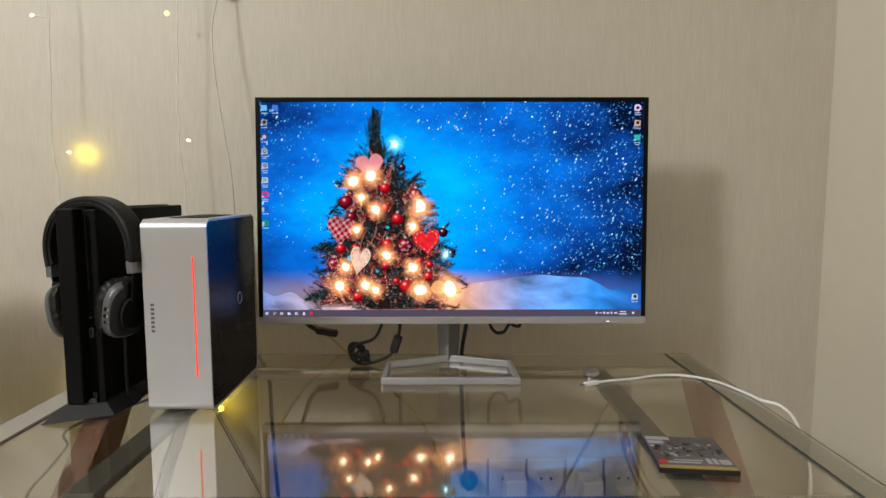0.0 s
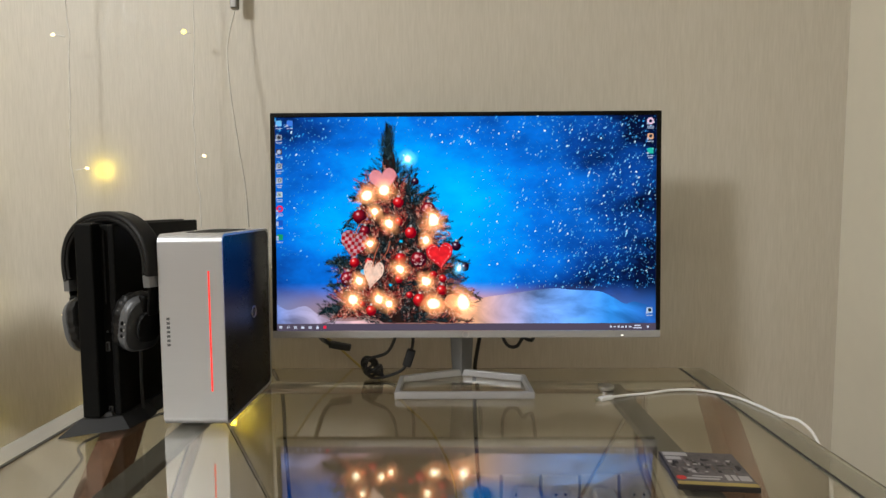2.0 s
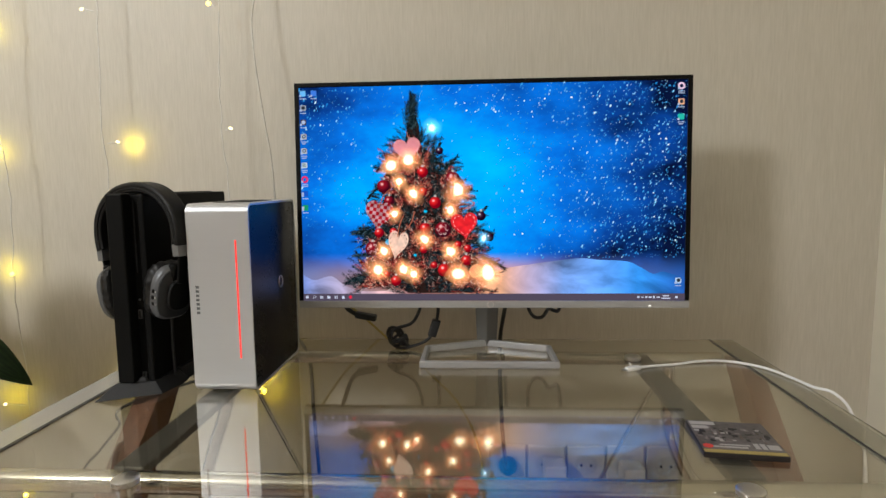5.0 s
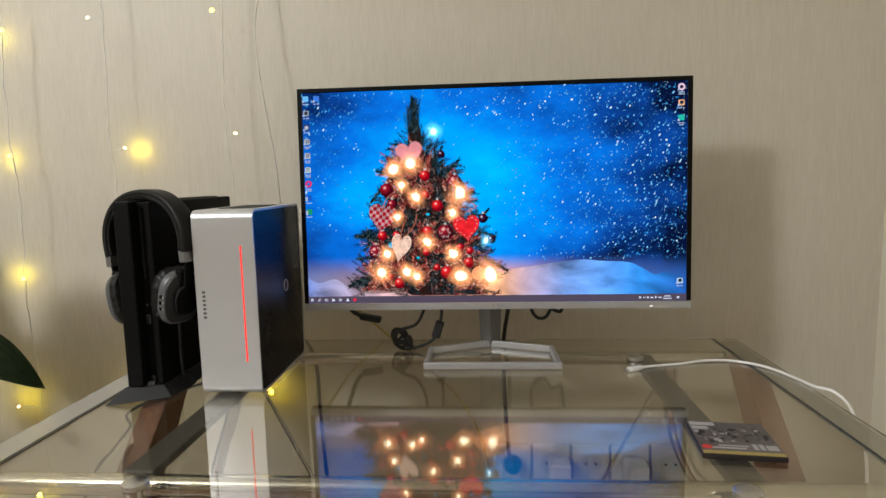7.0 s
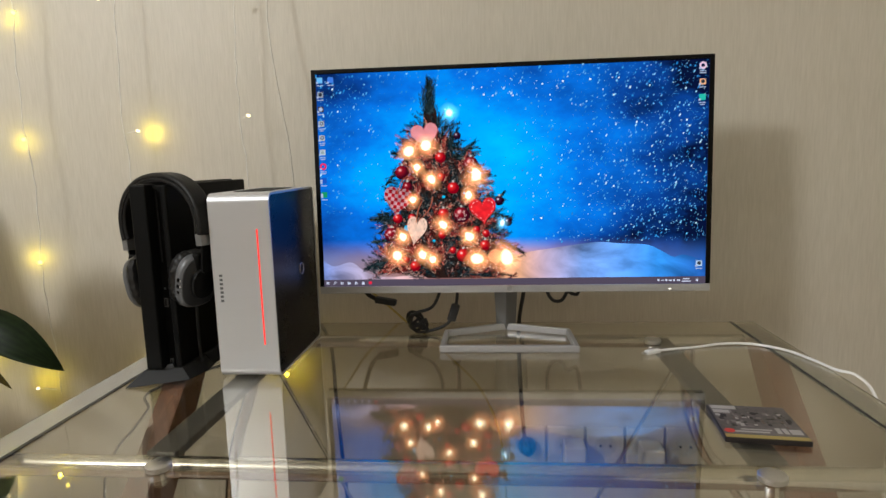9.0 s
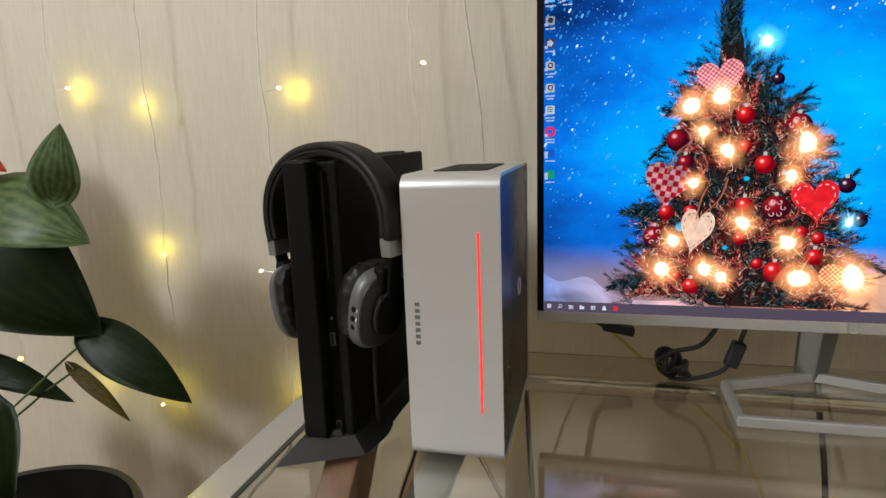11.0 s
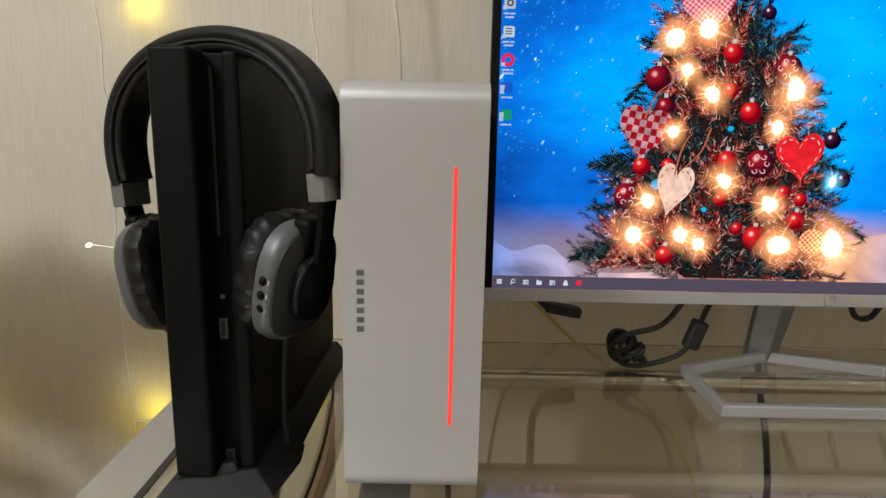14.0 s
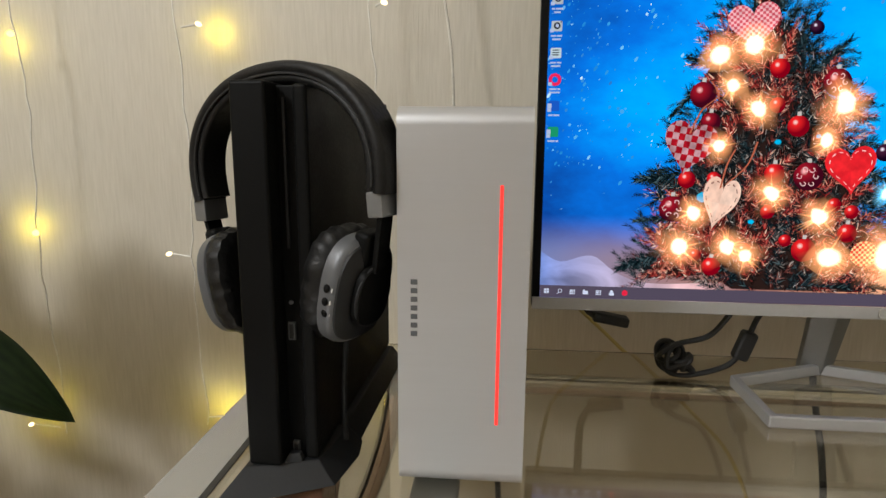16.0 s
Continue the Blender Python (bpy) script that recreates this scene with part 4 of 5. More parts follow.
def console_stand():
    s = thing("console_stand", "charcoal plastic upright stand under the black game console", "stand", (-0.458, 0.7625, TOP), turn=-2.0)

    def frustum(low, high, z):
        bm = bmesh.new()
        a, b = [bm.verts.new((x, y, 0)) for x, y in low], [bm.verts.new((x, y, z)) for x, y in high]
        bm.faces.new(a), bm.faces.new(b)
        for i in range(len(a)):
            bm.faces.new((a[i], a[(i + 1) % len(a)], b[(i + 1) % len(a)], b[i]))
        bmesh.ops.bevel(bm, geom=list(bm.edges), offset=0.001, segments=2, profile=0.5, affect="EDGES")
        return bm

    part("front_foot", frustum([(-0.0375, -0.042), (0.0355, -0.0035), (0.042, 0.0375), (0.039, 0.060), (-0.036, 0.060)], [(-0.025, -0.014), (0.022, 0.003), (0.028, 0.040), (0.028, 0.055), (-0.026, 0.055)], 0.0156), CHARCOAL, s, "flared charcoal front foot")
    part("rear_tray", frustum([(-0.034, 0.0605), (0.037, 0.0605), (0.037, 0.24), (-0.034, 0.24)], [(-0.025, 0.0605), (0.026, 0.0605), (0.026, 0.236), (-0.025, 0.236)], 0.0156), CHARCOAL, s, "long charcoal tray")
    part("front_lip", moved(frustum([(-0.006, -0.004), (0.0065, 0.0), (0.0065, 0.006), (-0.006, 0.006)], [(-0.0035, -0.001), (0.004, 0.001), (0.004, 0.006), (-0.0035, 0.006)], 0.006), pose(0.006, -0.002, 0.0155)), CHARCOAL, s, "small locking lip")
    return s


console()
console_stand()

# ---- headphones hung over the console ----
def strap(points, width, thick, bm=None):
    """A padded strap along points in the xz plane, its width along y, with rounded edges."""
    out = bm or bmesh.new()
    sec = rounded(width, thick, thick * 0.45, 4)
    rings = []
    for i, p in enumerate(points):
        a = (points[min(i + 1, len(points) - 1)] - points[max(i - 1, 0)]).normalized()
        nrm = Vector((-a.z, 0, a.x))
        rings.append([out.verts.new(p + Vector((0, s, 0)) + nrm * t) for s, t in sec])
    n = len(sec)
    for a, b in zip(rings, rings[1:]):
        for k in range(n):
            out.faces.new((a[k], a[(k + 1) % n], b[(k + 1) % n], b[k]))
    out.faces.new(rings[0]), out.faces.new(rings[-1])
    return out


def oval(profile, h, w, sides=48, ripple=0.0):
    bm = lathe(profile, sides)
    for v in bm.verts:
        a = math.atan2(v.co.y, v.co.x)
        k = 1 + ripple * math.sin(19 * a + 1.3 * math.sin(5 * a)) * (1 if v.co.z < -0.004 else 0)
        q = k / (abs(math.cos(a)) ** 2.8 + abs(math.sin(a)) ** 2.8) ** (1 / 2.8)  # a squarish oval
        v.co = Vector((v.co.z, v.co.y * w / 2 * q, -v.co.x * h / 2 * q))
    return bm


CUSHION = surface("creased_black_leatherette", (0.008, 0.0078, 0.0075), 0.42, spread=0.25, scale=40, bump=0.6, spec=0.3)


def headphones():
    hp = thing("headphones", "black over-ear headphones with grey cups hung over the game console", "headphones", (-0.458, 0.797, TOP), turn=-24)
    roll = pose(0, 0, 0.285, 0, -5.0, 0) @ pose(0, 0, -0.285)

    def arch(a, b, lo, hi, n=44):
        out = []
        for i in range(n + 1):
            t = radians(lo + (hi - lo) * i / n)
            c, s = math.cos(t), math.sin(t)
            out.append(Vector((a * math.copysign(abs(c) ** 0.92, c) - 0.0100, 0, 0.214 + b * math.copysign(abs(s) ** 0.92, s))))
        return out

    part("headband", moved(strap(arch(0.0845, 0.0685, -13, 193), 0.0265, 0.0095), roll), BLACKSOFT, hp, "black leatherette headband")
    part("headband_pad", moved(strap(arch(0.0770, 0.0620, -12.5, 192.5), 0.0235, 0.0060), roll), BLACKSOFT, hp, "soft inner pad")
    part("headband_piping", moved(tube([p + Vector((0, -0.0125, 0)) for p in arch(0.0803, 0.0648, -10, 190)], 0.0011, 6, 1), roll), RUBBER, hp)
    for s in (1, -1):
        x = 0.0685 if s > 0 else -0.0935
        part("sleeve", moved(box((x - 0.0060, -0.0108, 0.1815), (x + 0.0060, 0.0108, 0.198), 0.0012), roll), SLEEVE, hp, "grey metal sleeve")
        part("slider", moved(box((-0.0022, -0.0068, -0.036), (0.0022, 0.0068, 0.003), 0.0012), roll @ pose(x, 0, 0.180, 0, 13 * s, 0)), BLACK, hp, "black slider")
        yaw, z = (-6, 0.1385) if s > 0 else (178, 0.128)
        frame_m = pose(0.0475 if s > 0 else -0.0600, 0.0015, z, 0, 0, yaw) @ pose(0, 0, 0, 0, 13, 0)
        cup = part("ear_cup", moved(oval([(0.90, -0.002), (1.0, 0.0), (1.0, 0.0065), (0.965, 0.0098), (0.90, 0.0118), (0.84, 0.0122)], 0.077, 0.059), frame_m), GUNMETAL, hp, "grey satin ear cup")
        part("cushion", moved(oval([(0.62, -0.0175), (0.80, -0.0188), (0.96, -0.0165), (1.02, -0.0110), (1.01, -0.0055), (0.93, -0.0015)], 0.079, 0.061, 96, 0.020), frame_m), CUSHION, cup, "wrinkled black cushion")
        part("mesh_ring", moved(oval([(0.91, 0.0112), (0.89, 0.0130), (0.66, 0.0160), (0.50, 0.0165)], 0.077, 0.059), frame_m), CHARCOAL, cup, "black mesh ring")
        part("cap", moved(oval([(0.60, 0.0150), (0.62, 0.0195), (0.57, 0.0222), (0.20, 0.0235), (0.02, 0.0235)], 0.070, 0.052), frame_m), BLACK, cup, "black oval cap")
        part("cap_rim", moved(tube([(0.0205, 0.0161 * math.cos(t), 0.0217 * math.sin(t)) for t in np.linspace(0, 2 * math.pi, 33)[:-1]], 0.0011, 6, 1, True), frame_m), CHARCOAL, cup)
        part("hinge", moved(box((0.004, -0.0105, 0.018), (0.0175, 0.0105, 0.043), 0.004, 3), frame_m), BLACK, cup, "black hinge block")
        if s > 0:
            for k in range(4):
                t = radians(9 - 13.5 * k)
                b = bmesh.new()
                bmesh.ops.create_icosphere(b, subdivisions=2, radius=1)
                b = moved(b, frame_m @ pose(0.0062, -0.0296 * math.cos(t) - 0.0006 * abs(math.sin(t)), 0.0385 * math.sin(t)) @ Matrix.Rotation(-t, 4, "X") @ Matrix.Diagonal((0.0026, 0.0016, 0.0031, 1)))
                part("button", b, BLACK, cup, "small black button")
                part("button_mark", moved(box((0.0098, -0.0290 * math.cos(t) - 0.0002, 0.0361 * math.sin(t) - 0.0014), (0.0102, -0.0278 * math.cos(t), 0.0361 * math.sin(t) + 0.0014)), frame_m), WHITEPL, cup, "", 0)
    part("cord", tube([(0.043, 0.004, 0.105), (0.036, 0.009, 0.090), (0.031, 0.012, 0.050), (0.030, 0.014, 0.014)], 0.0022, 8, 8), CHARCOAL, hp, "grey cord")
    return hp


headphones()


# ---- strings of small lights on the wall ----
def light_string(x, top, foot, bulbs, wobble, cool=()):
    """bulbs: (x, z) of each; the wire hangs 5 cm before the wall."""
    s = thing("fairy_light_string", "thin clear wire with small warm glowing bulbs hung on the wall", "fairy lights", (x, 1.08, foot), "light strings on the wall")
    r = random.Random(int(abs(x) * 1000))
    n = max(4, int((top - foot) / 0.022))
    path = [(wobble * math.sin(i * 0.37) + r.uniform(-1, 1) * 0.0019, r.uniform(-1, 1) * 0.002, (top - foot) * (1 - i / n)) for i in range(n + 1)]
    part("wire", tube(path, 0.0010, 5, 4), WIRE, s, "thin twisted clear wire")
    for i, (bx, bz) in enumerate(bulbs):
        dx, dz = bx - x, bz - foot
        c = i in cool
        side = 1 if dx >= 0 else -1
        part("bulb_stem", tube([(min(max(dx, -0.004), 0.004), 0, dz - 0.003), (dx - side * 0.003, -0.001, dz)], 0.0012, 6, 3), WIRE, s)
        b = bmesh.new()
        bmesh.ops.create_icosphere(b, subdivisions=2, radius=1)
        part("bulb", moved(b, pose(dx, -0.002, dz, 0, 20 * side, 0) @ Matrix.Diagonal((0.0046, 0.0038, 0.0040, 1) if not c else (0.0042, 0.0027, 0.0027, 1))), BULBCOOL if c else BULB, s, "warm glowing bulb")
    return s


light_string(-0.458, 2.598, 0.62, ((-0.473, 1.356), (-0.444, 1.136), (-0.410, 0.640)), 0.004, (1,))
light_string(-0.685, 2.598, 0.62, ((-0.709, 1.353), (-0.659, 1.115), (-0.716, 0.846), (-0.655, 0.633)), 0.003, (0, 1, 2))
light_string(-0.884, 2.598, 0.595, ((-0.878, 1.337), (-0.890, 1.106), (-0.8885, 0.8685), (-0.928, 0.608)), 0.004, (3,))
light_string(-1.055, 2.598, 0.62, ((-1.027, 1.134), (-1.074, 0.886), (-1.063, 0.637)), 0.004, (0, 1))
light_string(-1.215, 2.598, 0.66, ((-1.221, 0.672), (-1.215, 1.15), (-1.23, 1.36)), 0.004)
# the bulbs that face the paper light a patch of it
for x, y, z, power in ((-0.660, 1.114, 1.114, 0.04), (-1.055, 1.114, 1.135, 0.04), (-0.933, 1.112, 1.104, 0.035), (-0.678, 1.101, 0.620, 0.06), (-0.925, 1.112, 1.338, 0.03), (-0.935, 1.110, 0.868, 0.045), (-0.413, 1.101, 0.625, 0.07), (-1.085, 1.101, 0.635, 0.06), (-0.95, 1.101, 0.605, 0.05)):
    lamp("bulb_light", "POINT", pose(x, y, z), power, 0.004, (1.0, 0.80, 0.04))

lead = thing("hanging_lead", "thin wire hanging from a grey plug on the wall", "wire", (-0.37, 1.07, 1.0))
part("lead_wire", tube([(-0.018, 0.03, 0.40), (-0.026, 0.01, 0.33), (-0.020, 0, 0.25), (-0.008, 0, 0.15), (0.004, 0, 0.05), (0.006, 0.01, -0.16)], 0.0015, 6, 8), surface("grey_wire", (0.60, 0.57, 0.50), 0.35, spread=0.3, scale=90), lead)
part("lead_plug", moved(box((-0.007, -0.007, -0.022), (0.007, 0.008, 0.03), 0.003, 3), pose(-0.020, 0.035, 0.425)), GREYBAR, lead, "small grey plug")


# ---- plant ----
def leaf_material(name, a, b, rough):
    m, n, l, p = material(name)
    uv, sep, w, r = (n.new("ShaderNode" + k) for k in ("UVMap", "SeparateXYZ", "TexWave", "ValToRGB"))
    nz, mx = n.new("ShaderNodeTexNoise"), n.new("ShaderNodeMath")
    l.new(uv.outputs[0], sep.inputs[0])
    nz.inputs["Scale"].default_value, nz.inputs["Detail"].default_value = 9, 4
    l.new(uv.outputs[0], nz.inputs["Vector"])
    w.inputs["Scale"].default_value, w.inputs["Distortion"].default_value = 2.2, 2.5
    l.new(uv.outputs[0], w.inputs["Vector"])
    mx.operation = "MULTIPLY_ADD"
    mx.inputs[1].default_value = 0.25
    l.new(w.outputs["Fac"], mx.inputs[0]), l.new(nz.outputs[0], mx.inputs[2])
    r.color_ramp.elements[0].position, r.color_ramp.elements[0].color = 0.38, (*a, 1)
    r.color_ramp.elements[1].position, r.color_ramp.elements[1].color = 0.85, (*b, 1)
    l.new(mx.outputs[0], r.inputs[0]), l.new(r.outputs[0], p.inputs["Base Color"])
    p.inputs["Roughness"].default_value, p.inputs["Specular IOR Level"].default_value = rough, 0.3
    bp = n.new("ShaderNodeBump")
    bp.inputs["Strength"].default_value, bp.inputs["Distance"].default_value = 0.3, 0.001
    l.new(mx.outputs[0], bp.inputs["Height"]), l.new(bp.outputs[0], p.inputs["Normal"])
    return m


LEAF = leaf_material("dark_green_leaf", (0.009, 0.020, 0.005), (0.018, 0.038, 0.009), 0.42)
PALELEAF = leaf_material("pale_marbled_leaf", (0.06, 0.12, 0.04), (0.20, 0.27, 0.12), 0.36)
DRYLEAF = leaf_material("yellowing_leaf", (0.05, 0.05, 0.012), (0.20, 0.15, 0.03), 0.5)
SPATHE = leaf_material("red_flower", (0.50, 0.03, 0.03), (0.70, 0.10, 0.08), 0.25)
STEM = surface("green_stem", (0.06, 0.10, 0.03), 0.45, spread=0.3)


def leaf(base, tip, width, face, bend=0.15, lobes=0.18, fold=0.35, rows=14, cols=8):
    """A heart-shaped blade from its stalk to its tip; face: the way its upper side looks."""
    b, t = Vector(base), Vector(tip)
    ax = t - b
    ln = ax.length
    ax.normalize()
    nrm = Vector(face)
    nrm = (nrm - ax * nrm.dot(ax)).normalized()
    sd = ax.cross(nrm)
    bm = bmesh.new()
    uvl = bm.loops.layers.uv.new("UVMap")
    grid, uvs = [], {}
    for i in range(rows + 1):
        s = i / rows
        half = width / 2 * (math.sin(math.pi * min(1, s ** 0.62 * 0.98 + 0.02)) ** 0.85) * (1.0 if s > 0.04 else 0.75)
        row = []
        for j in range(cols + 1):
            q = 2 * j / cols - 1
            back = -lobes * ln * (1 - s) ** 3 * abs(q) ** 1.3
            lift = -fold * abs(q) ** 1.6 * half * 0.5 + 0.012 * width * math.sin(9 * s + 3 * q)
            p = b + ax * (ln * s + back) + sd * (half * q) + nrm * (lift + bend * ln * (math.sin(math.pi * s) - 0.6 * s * s))
            v = bm.verts.new(p)
            uvs[v] = (q * 0.5 + 0.5, s)
            row.append(v)
        grid.append(row)
    for a, c in zip(grid, grid[1:]):
        for j in range(cols):
            f = bm.faces.new((a[j], a[j + 1], c[j + 1], c[j]))
            for lp in f.loops:
                lp[uvl].uv = uvs[lp.vert]
    bmesh.ops.solidify(bm, geom=list(bm.faces), thickness=0.0006)
    return bm


def plant():
    at = Vector((-0.955, 0.80, 0.0))
    pl = thing("potted_plant", "dark green anthurium with broad leaves in a black pot", "plant", at + Vector((-0.008, 0, 0)))
    d = lambda x, y, z: (x - at.x, y - at.y, z + 0.004)
    part("pot", lathe([(0.10, 0.0), (0.115, 0.01), (0.165, 0.532), (0.172, 0.547), (0.169, 0.555), (0.160, 0.553), (0.156, 0.532), (0.152, 0.477), (0.02, 0.477)], 48), POTMAT, pl, "tall black round pot")
    part("soil", lathe([(0.001, 0.507), (0.08, 0.505), (0.1535, 0.495), (0.153, 0.482), (0.001, 0.482)], 32), SOIL, pl, "dark soil")
    foot = d(-0.985, 0.80, 0.498)
    blades = (
        ((-0.838, 0.885, 0.800), (-0.714, 0.898, 0.710), 0.066, (0.35, -0.75, 0.6), LEAF, 0.10),
        ((-0.885, 0.815, 0.985), (-0.752, 0.812, 0.938), 0.095, (0.25, -0.75, 0.55), PALELEAF, 0.10),
        ((-0.985, 0.84, 0.955), (-0.818, 0.870, 0.805), 0.165, (0.2, -0.85, 0.45), LEAF, 0.14))
    more = (
        ((-1.02, 0.90, 0.875), (-0.917, 0.885, 0.798), 0.085, (0.1, -0.9, 0.5), LEAF, 0.12),
        ((-1.03, 0.86, 0.760), (-0.884, 0.880, 0.708), 0.045, (0.0, -0.6, 0.8), LEAF, 0.10),
        ((-0.878, 0.885, 0.748), (-0.800, 0.885, 0.682), 0.020, (0.5, -0.6, 0.6), DRYLEAF, 0.08),
        ((-1.06, 0.84, 0.715), (-0.985, 0.86, 0.642), 0.060, (0.2, -0.9, 0.5), DRYLEAF, 0.12),
        ((-0.898, 0.79, 0.735), (-0.913, 0.79, 0.595), 0.070, (0.1, -1.0, 0.2), LEAF, 0.10),
        ((-1.06, 0.85, 0.83), (-0.975, 0.86, 0.735), 0.075, (0.1, -0.9, 0.4), LEAF, 0.12),
        ((-1.15, 0.88, 0.99), (-1.02, 0.86, 0.885), 0.14, (0.1, -0.9, 0.5), LEAF, 0.12),
        ((-1.16, 0.80, 0.80), (-1.13, 0.80, 0.66), 0.11, (-0.2, -0.9, 0.5), LEAF, 0.12),
        # two unseen leaves, added to widen the plant's shadow on the wall
        ((-1.17, 0.86, 1.11), (-1.045, 0.87, 1.00), 0.14, (0.1, -0.9, 0.5), LEAF, 0.12),
        ((-1.20, 0.80, 1.02), (-1.08, 0.81, 0.90), 0.13, (0.0, -0.9, 0.4), LEAF, 0.12))
    for base, tip, w, face, mat, bend in blades + more:
        bl = part("leaf", leaf(d(*base), d(*tip), w, face, bend), mat, pl, "pale marbled leaf" if mat is PALELEAF else "yellowing narrow leaf" if mat is DRYLEAF else "glossy dark green leaf", 0)
        bl.data.shade_smooth()
        b = Vector(d(*base))
        f = Vector(foot)
        part("stalk", tube([f, f.lerp(b, 0.35) + Vector((-0.05, 0, 0.05)), f.lerp(b, 0.75) + Vector((-0.03, 0, 0.02)), b], 0.0016, 7, 8), STEM, bl, "green stalk")
    up = part("leaf", leaf(d(-0.790, 0.815, 0.985), d(-0.768, 0.815, 1.062), 0.05, (0.6, -0.6, 0.2), 0.25), PALELEAF, pl, "pale upright leaf lobe", 0)
    up.data.shade_smooth()
    fl = part("flower", leaf(d(-0.945, 0.82, 1.035), d(-0.862, 0.825, 1.018), 0.05, (0.1, -0.3, 1.0), 0.1), SPATHE, pl, "red waxy flower", 0)
    fl.data.shade_smooth()
    part("flower_stalk", tube([foot, d(-0.99, 0.80, 0.8), d(-0.945, 0.82, 1.033)], 0.0025, 7, 8), STEM, pl)


plant()

# ---- drive box and white lead on the table ----
PRINT = surface("grey_printed_card", (0.085, 0.075, 0.078), 0.32, spread=0.95, scale=34, coat=0.3)
INK = surface("pale_print", (0.38, 0.365, 0.36), 0.4)
case = thing("drive_box", "thin black card box with grey printed picture on the glass", "box", (0.279, 0.628, TOP), turn=-6)
case.scale = (0.94, 0.86, 1)
part("card", box((-0.0435, -0.048, 0.0), (0.0435, 0.048, 0.0062), 0.0012), surface("black_card", (0.016, 0.012, 0.012), 0.4), case, "black card")
part("printed_top", box((-0.042, -0.0385, 0.0061), (0.042, 0.0465, 0.0066)), PRINT, case, "grey printed picture", 0)
part("gold_strip", box((-0.042, -0.0468, 0.0061), (0.042, -0.0390, 0.0066)), surface("gold_print", (0.42, 0.32, 0.10), 0.4, 0.3), case, "gold strip", 0)
rb = random.Random(3)
for x0, x1, y0, y1 in ((-0.040, -0.012, 0.034, 0.0445), (-0.040, -0.022, 0.022, 0.031), (0.014, 0.019, -0.033, -0.018), (0.021, 0.026, -0.033, -0.018), (0.028, 0.040, -0.033, -0.020), (-0.030, 0.006, -0.033, -0.029), (-0.022, 0.010, -0.026, -0.023)):
    part("print_bar", box((x0, y0, 0.0065), (x1, y1, 0.0068)), INK, case, "pale print", 0)
SHADES = [INK, CHARCOAL, surface("mid_grey_print", (0.17, 0.15, 0.155), 0.35), surface("brown_print", (0.10, 0.065, 0.055), 0.35)]
for i in range(60):
    x, y = rb.uniform(-0.040, 0.034), rb.uniform(-0.018, 0.024)
    part("print_bar", box((x, y, 0.0065), (x + rb.uniform(0.0012, 0.006), y + rb.uniform(0.002, 0.008), 0.00670 + 0.0001 * i / 60)), SHADES[rb.choice((0, 1, 1, 2, 2, 3))], case, "", 0)
part("red_dot", moved(lathe([(0.0055, 0.0065), (0.0055, 0.0069)], 20), pose(-0.035, -0.030, 0)), surface("red_print", (0.60, 0.03, 0.03), 0.4), case, "red dot", 0)

lead2 = thing("white_charging_cable", "white charging cable lying across the glass table edge", "cable", (0.224, 0.866, TOP))
part("cable", tube([(0.018, 0.009, 0.0035), (0.05, 0.022, 0.0024), (0.080, 0.029, 0.0024), (0.123, 0.044, 0.003), (0.166, 0.0435, 0.003), (0.203, 0.015, 0.0028), (0.2205, -0.031, 0.0028), (0.2295, -0.066, 0.0024), (0.246, -0.086, 0.001), (0.260, -0.102, -0.02), (0.270, -0.118, -0.08), (0.268, -0.125, -0.18), (0.266, -0.12, -0.45), (0.266, -0.12, -0.748)], 0.0020, 8, 8), WHITEPL, lead2)
part("plug", moved(box((-0.001, -0.0042, 0.0004), (0.024, 0.0042, 0.0064), 0.0016, 3), pose(0, 0, 0, 0, 0, 26)), WHITEPL, lead2, "white plug body")
part("plug_tip", moved(box((-0.0075, -0.0030, 0.002), (-0.0008, 0.0030, 0.0046), 0.0008), pose(0, 0, 0, 0, 0, 26)), STEEL, lead2, "steel tip")

# ---- leads behind the monitor ----
def cable(name, label, pts, r, mat):
    o = thing(name, label, "cable", pts[-1])
    part("lead", tube([tuple(Vector(p) - Vector(pts[-1])) for p in pts], r, 8, 8), mat, o)
    return o


ad = cable("adapter_cable", "black coiled cable with ferrite block behind the monitor", [(-0.060, 0.960, 0.850), (-0.061, 0.985, 0.822), (-0.066, 0.99, 0.800), (-0.080, 0.992, 0.772), (-0.118, 0.995, 0.7575), (-0.136, 1.0, 0.759), (-0.146, 1.0, 0.776), (-0.136, 1.0, 0.788), (-0.126, 1.0, 0.775), (-0.130, 1.0, 0.760), (-0.144, 1.004, 0.764), (-0.147, 1.004, 0.782), (-0.134, 1.004, 0.784), (-0.122, 1.0, 0.766), (-0.113, 0.995, 0.762), (-0.124, 0.99, 0.772), (-0.140, 0.99, 0.768), (-0.136, 0.99, 0.790), (-0.105, 0.985, 0.803), (-0.090, 0.975, 0.83), (-0.088, 0.96, 0.85)], 0.0027, RUBBER)
ad.location += Vector((0, -0.016, -0.003))
for dx, dz, rr, ax, az in ((0.0, 0.0, 0.0125, 20, 10), (0.009, -0.005, 0.010, 60, 40), (-0.004, 0.004, 0.0105, -35, -20), (0.016, -0.008, 0.0085, 15, 70)):
    ring = [Vector((rr * math.cos(a), rr * 0.25 * math.sin(2 * a), rr * math.sin(a))) for a in np.linspace(0, 2 * math.pi, 17)[:-1]]
    part("cable_loop", moved(tube(ring, 0.0026, 8, 2, True), Matrix.Translation(Vector((-0.135 + dx, 0.998, 0.778 + dz)) - Vector((-0.088, 0.96, 0.85))) @ pose(0, 0, 0, ax, 0, az)), RUBBER, ad, "tangled loop")
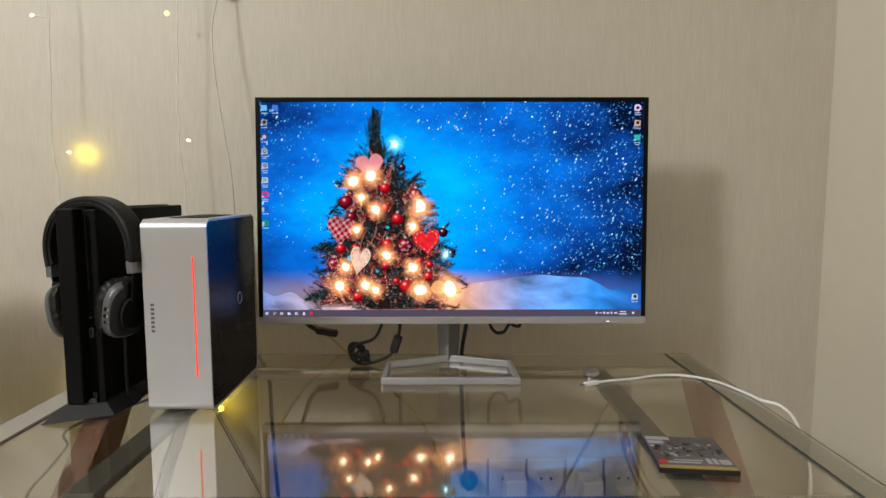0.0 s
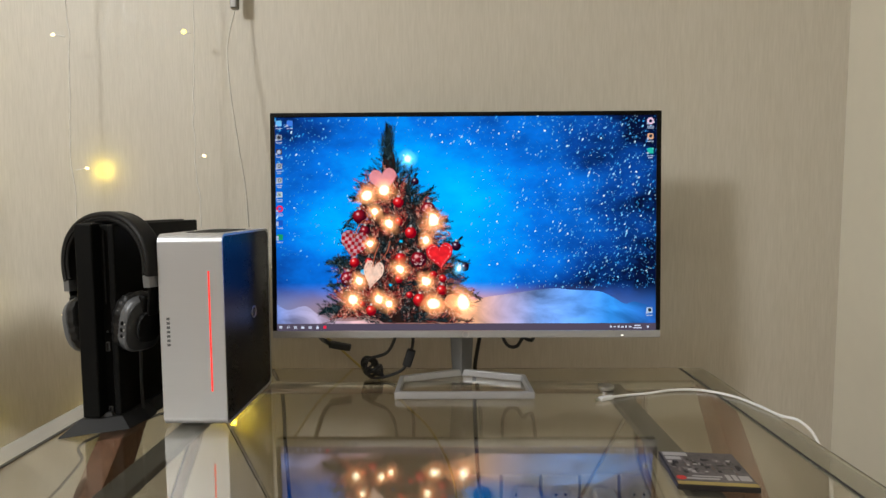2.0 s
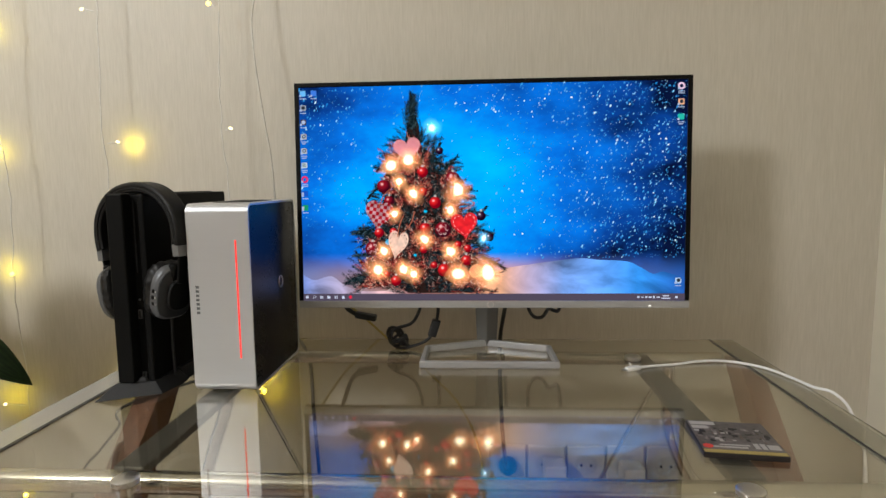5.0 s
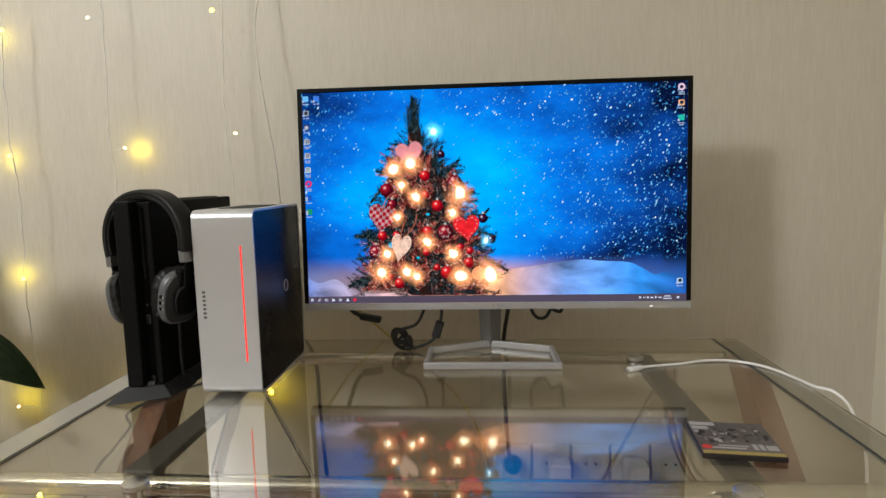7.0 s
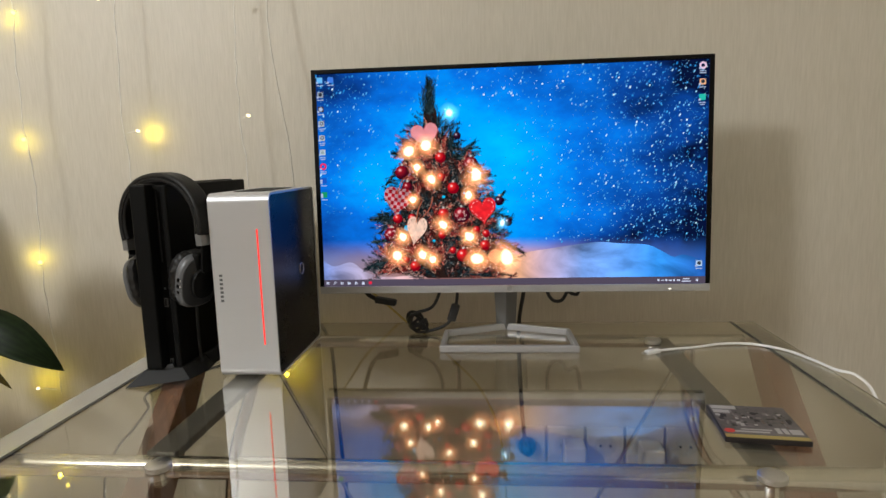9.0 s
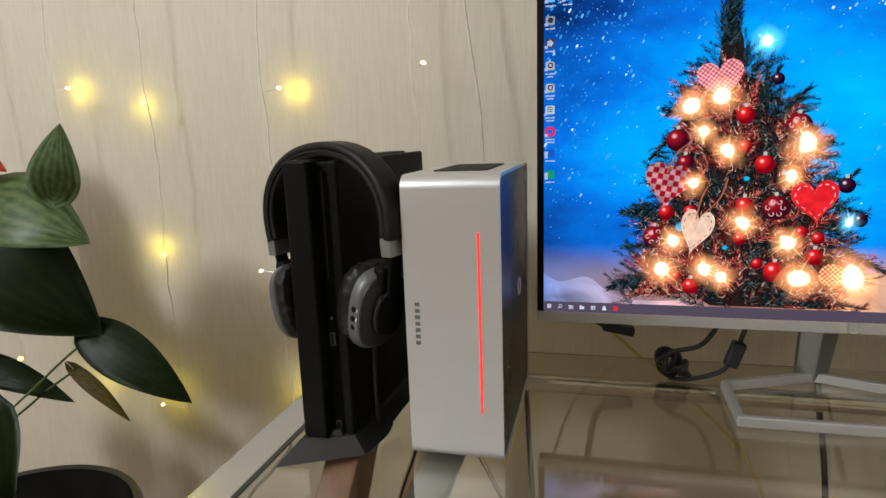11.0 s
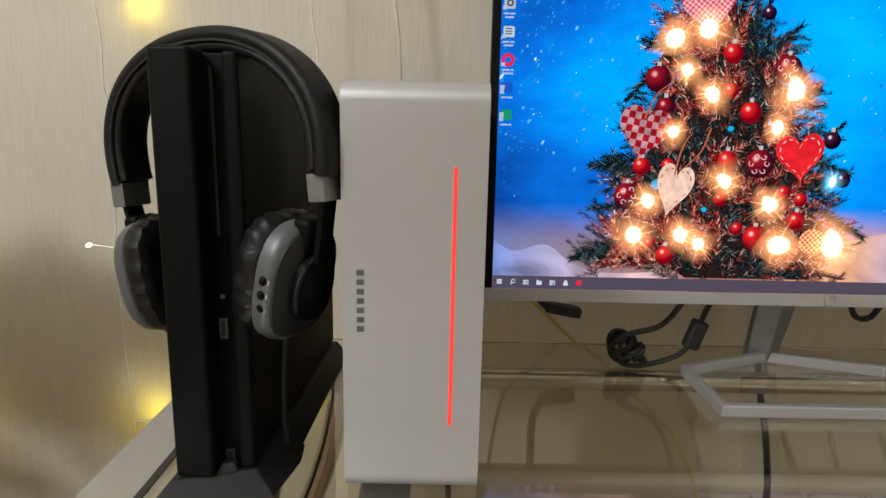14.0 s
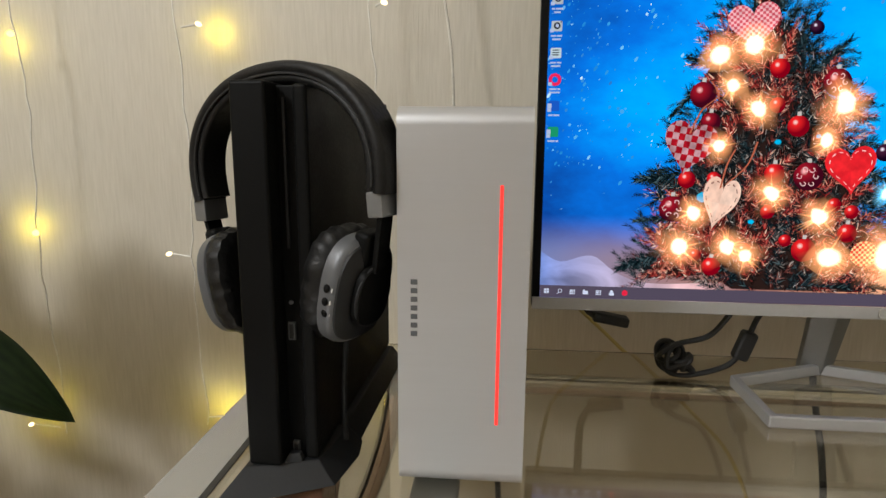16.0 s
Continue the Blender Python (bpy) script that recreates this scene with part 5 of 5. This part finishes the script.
part("ferrite_block", moved(box((-0.0075, -0.006, -0.015), (0.0075, 0.006, 0.015), 0.003, 3), Matrix.Translation(Vector((-0.068, 0.990, 0.793)) - Vector((-0.088, 0.96, 0.85))) @ pose(0, 0, 0, 0, 18, 0)), RUBBER, ad, "black ferrite block")
cable("screen_cable", "black cable looped under the monitor", [(0.088, 0.965, 0.85), (0.090, 0.985, 0.822), (0.100, 0.99, 0.806), (0.114, 0.99, 0.806), (0.124, 0.99, 0.820), (0.132, 0.99, 0.817), (0.141, 0.99, 0.818), (0.143, 0.965, 0.85)], 0.0030, RUBBER)
sig = cable("signal_cable", "black cable with a flat plug behind the monitor", [(-0.226, 0.96, 0.85), (-0.220, 0.995, 0.820), (-0.213, 1.008, 0.809), (-0.205, 1.012, 0.804)], 0.0040, RUBBER)
part("flat_plug", moved(box((-0.018, -0.008, -0.0055), (0.020, 0.008, 0.0055), 0.003, 3), Matrix.Translation(Vector((-0.192, 1.014, 0.801)) - Vector((-0.205, 1.012, 0.804))) @ pose(0, 0, 0, 0, 10, 0)), RUBBER, sig, "flat black plug")
cable("power_cable", "black power cable hanging from the monitor to a wall socket", [(0.052, 0.965, 0.87), (0.053, 1.02, 0.82), (0.046, 1.062, 0.755), (0.044, 1.045, 0.70), (0.045, 1.02, 0.645), (0.048, 1.01, 0.58), (0.054, 1.04, 0.52), (0.062, 1.098, 0.474)], 0.0036, RUBBER)
cable("pc_cable", "black cable hanging down behind the table", [(-0.335, 0.958, 0.86), (-0.355, 1.05, 0.78), (-0.356, 1.118, 0.757), (-0.350, 1.1185, 0.735), (-0.316, 1.085, 0.69), (-0.307, 1.07, 0.59), (-0.299, 1.07, 0.44), (-0.29, 1.09, 0.20), (-0.25, 1.05, 0.006)], 0.0036, RUBBER)
cable("console_cable", "thin black cable hanging under the glass", [(-0.330, 1.06, 0.72), (-0.619, 1.0, 0.638), (-0.647, 1.0, 0.594), (-0.684, 1.0, 0.55), (-0.725, 1.0, 0.501), (-0.755, 1.0, 0.4), (-0.765, 1.0, 0.004)], 0.0025, RUBBER)
cable("yellow_lead", "thin yellow cable hanging behind the monitor", [(-0.27, 0.955, 0.86), (-0.245, 1.055, 0.822), (-0.205, 1.07, 0.785), (-0.155, 1.072, 0.738), (-0.085, 1.072, 0.672), (-0.027, 1.072, 0.607), (0.01, 1.08, 0.50), (0.02, 1.10, 0.30), (0.02, 1.10, 0.004)], 0.0022, YELLOWCABLE)


# ---- wall sockets ----
# white plastic, greyed in its colour for the shade under the table
SOCKET = surface("shaded_white_plastic", (0.52, 0.50, 0.46), 0.4, spread=0.06)


def socket():
    s = thing("wall_socket", "white plastic wall socket on the beige wall", "socket", (0.062, WALL_Y, 0.4735), "sockets under the table")
    part("plate", box((-0.036, -0.010, -0.038), (0.036, -0.0005, 0.038), 0.003, 3), SOCKET, s, "white frame")
    part("recess", moved(lathe([(0.0215, 0.0), (0.0215, 0.0008), (0.019, 0.0009), (0.001, 0.0009)], 28), pose(0, -0.0101, 0, 90, 0, 0)), surface("grey_recess", (0.42, 0.41, 0.39), 0.5), s)
    for x in (-0.0095, 0.0095):
        part("pin_hole", moved(lathe([(0.0026, 0.0), (0.0026, 0.0012)], 12), pose(x, -0.0102, 0, 90, 0, 0)), BLACK, s)
    return s


first = socket()
for x in (0.1385, 0.215, 0.2915, 0.368):
    copy_thing(first, pose(x, WALL_Y, 0.4735))
pp = thing("round_plug", "round black power plug in a wall socket", "plug", (0.062, WALL_Y - 0.0115, 0.4735))
part("plug_body", moved(lathe([(0.004, 0.030), (0.010, 0.028), (0.017, 0.012), (0.0175, 0.0), (0.001, 0.0)], 28), pose(0, 0, 0, 90, 0, 0)), RUBBER, pp)
wp = thing("white_power_adapter", "white power adapter plugged into a wall socket", "adapter", (0.151, WALL_Y - 0.0115, 0.469))
part("adapter_body", box((-0.021, -0.045, -0.03), (0.021, 0.0, 0.022), 0.005, 3), SOCKET, wp)
copy_thing(wp, pose(0.297, WALL_Y - 0.0115, 0.466))
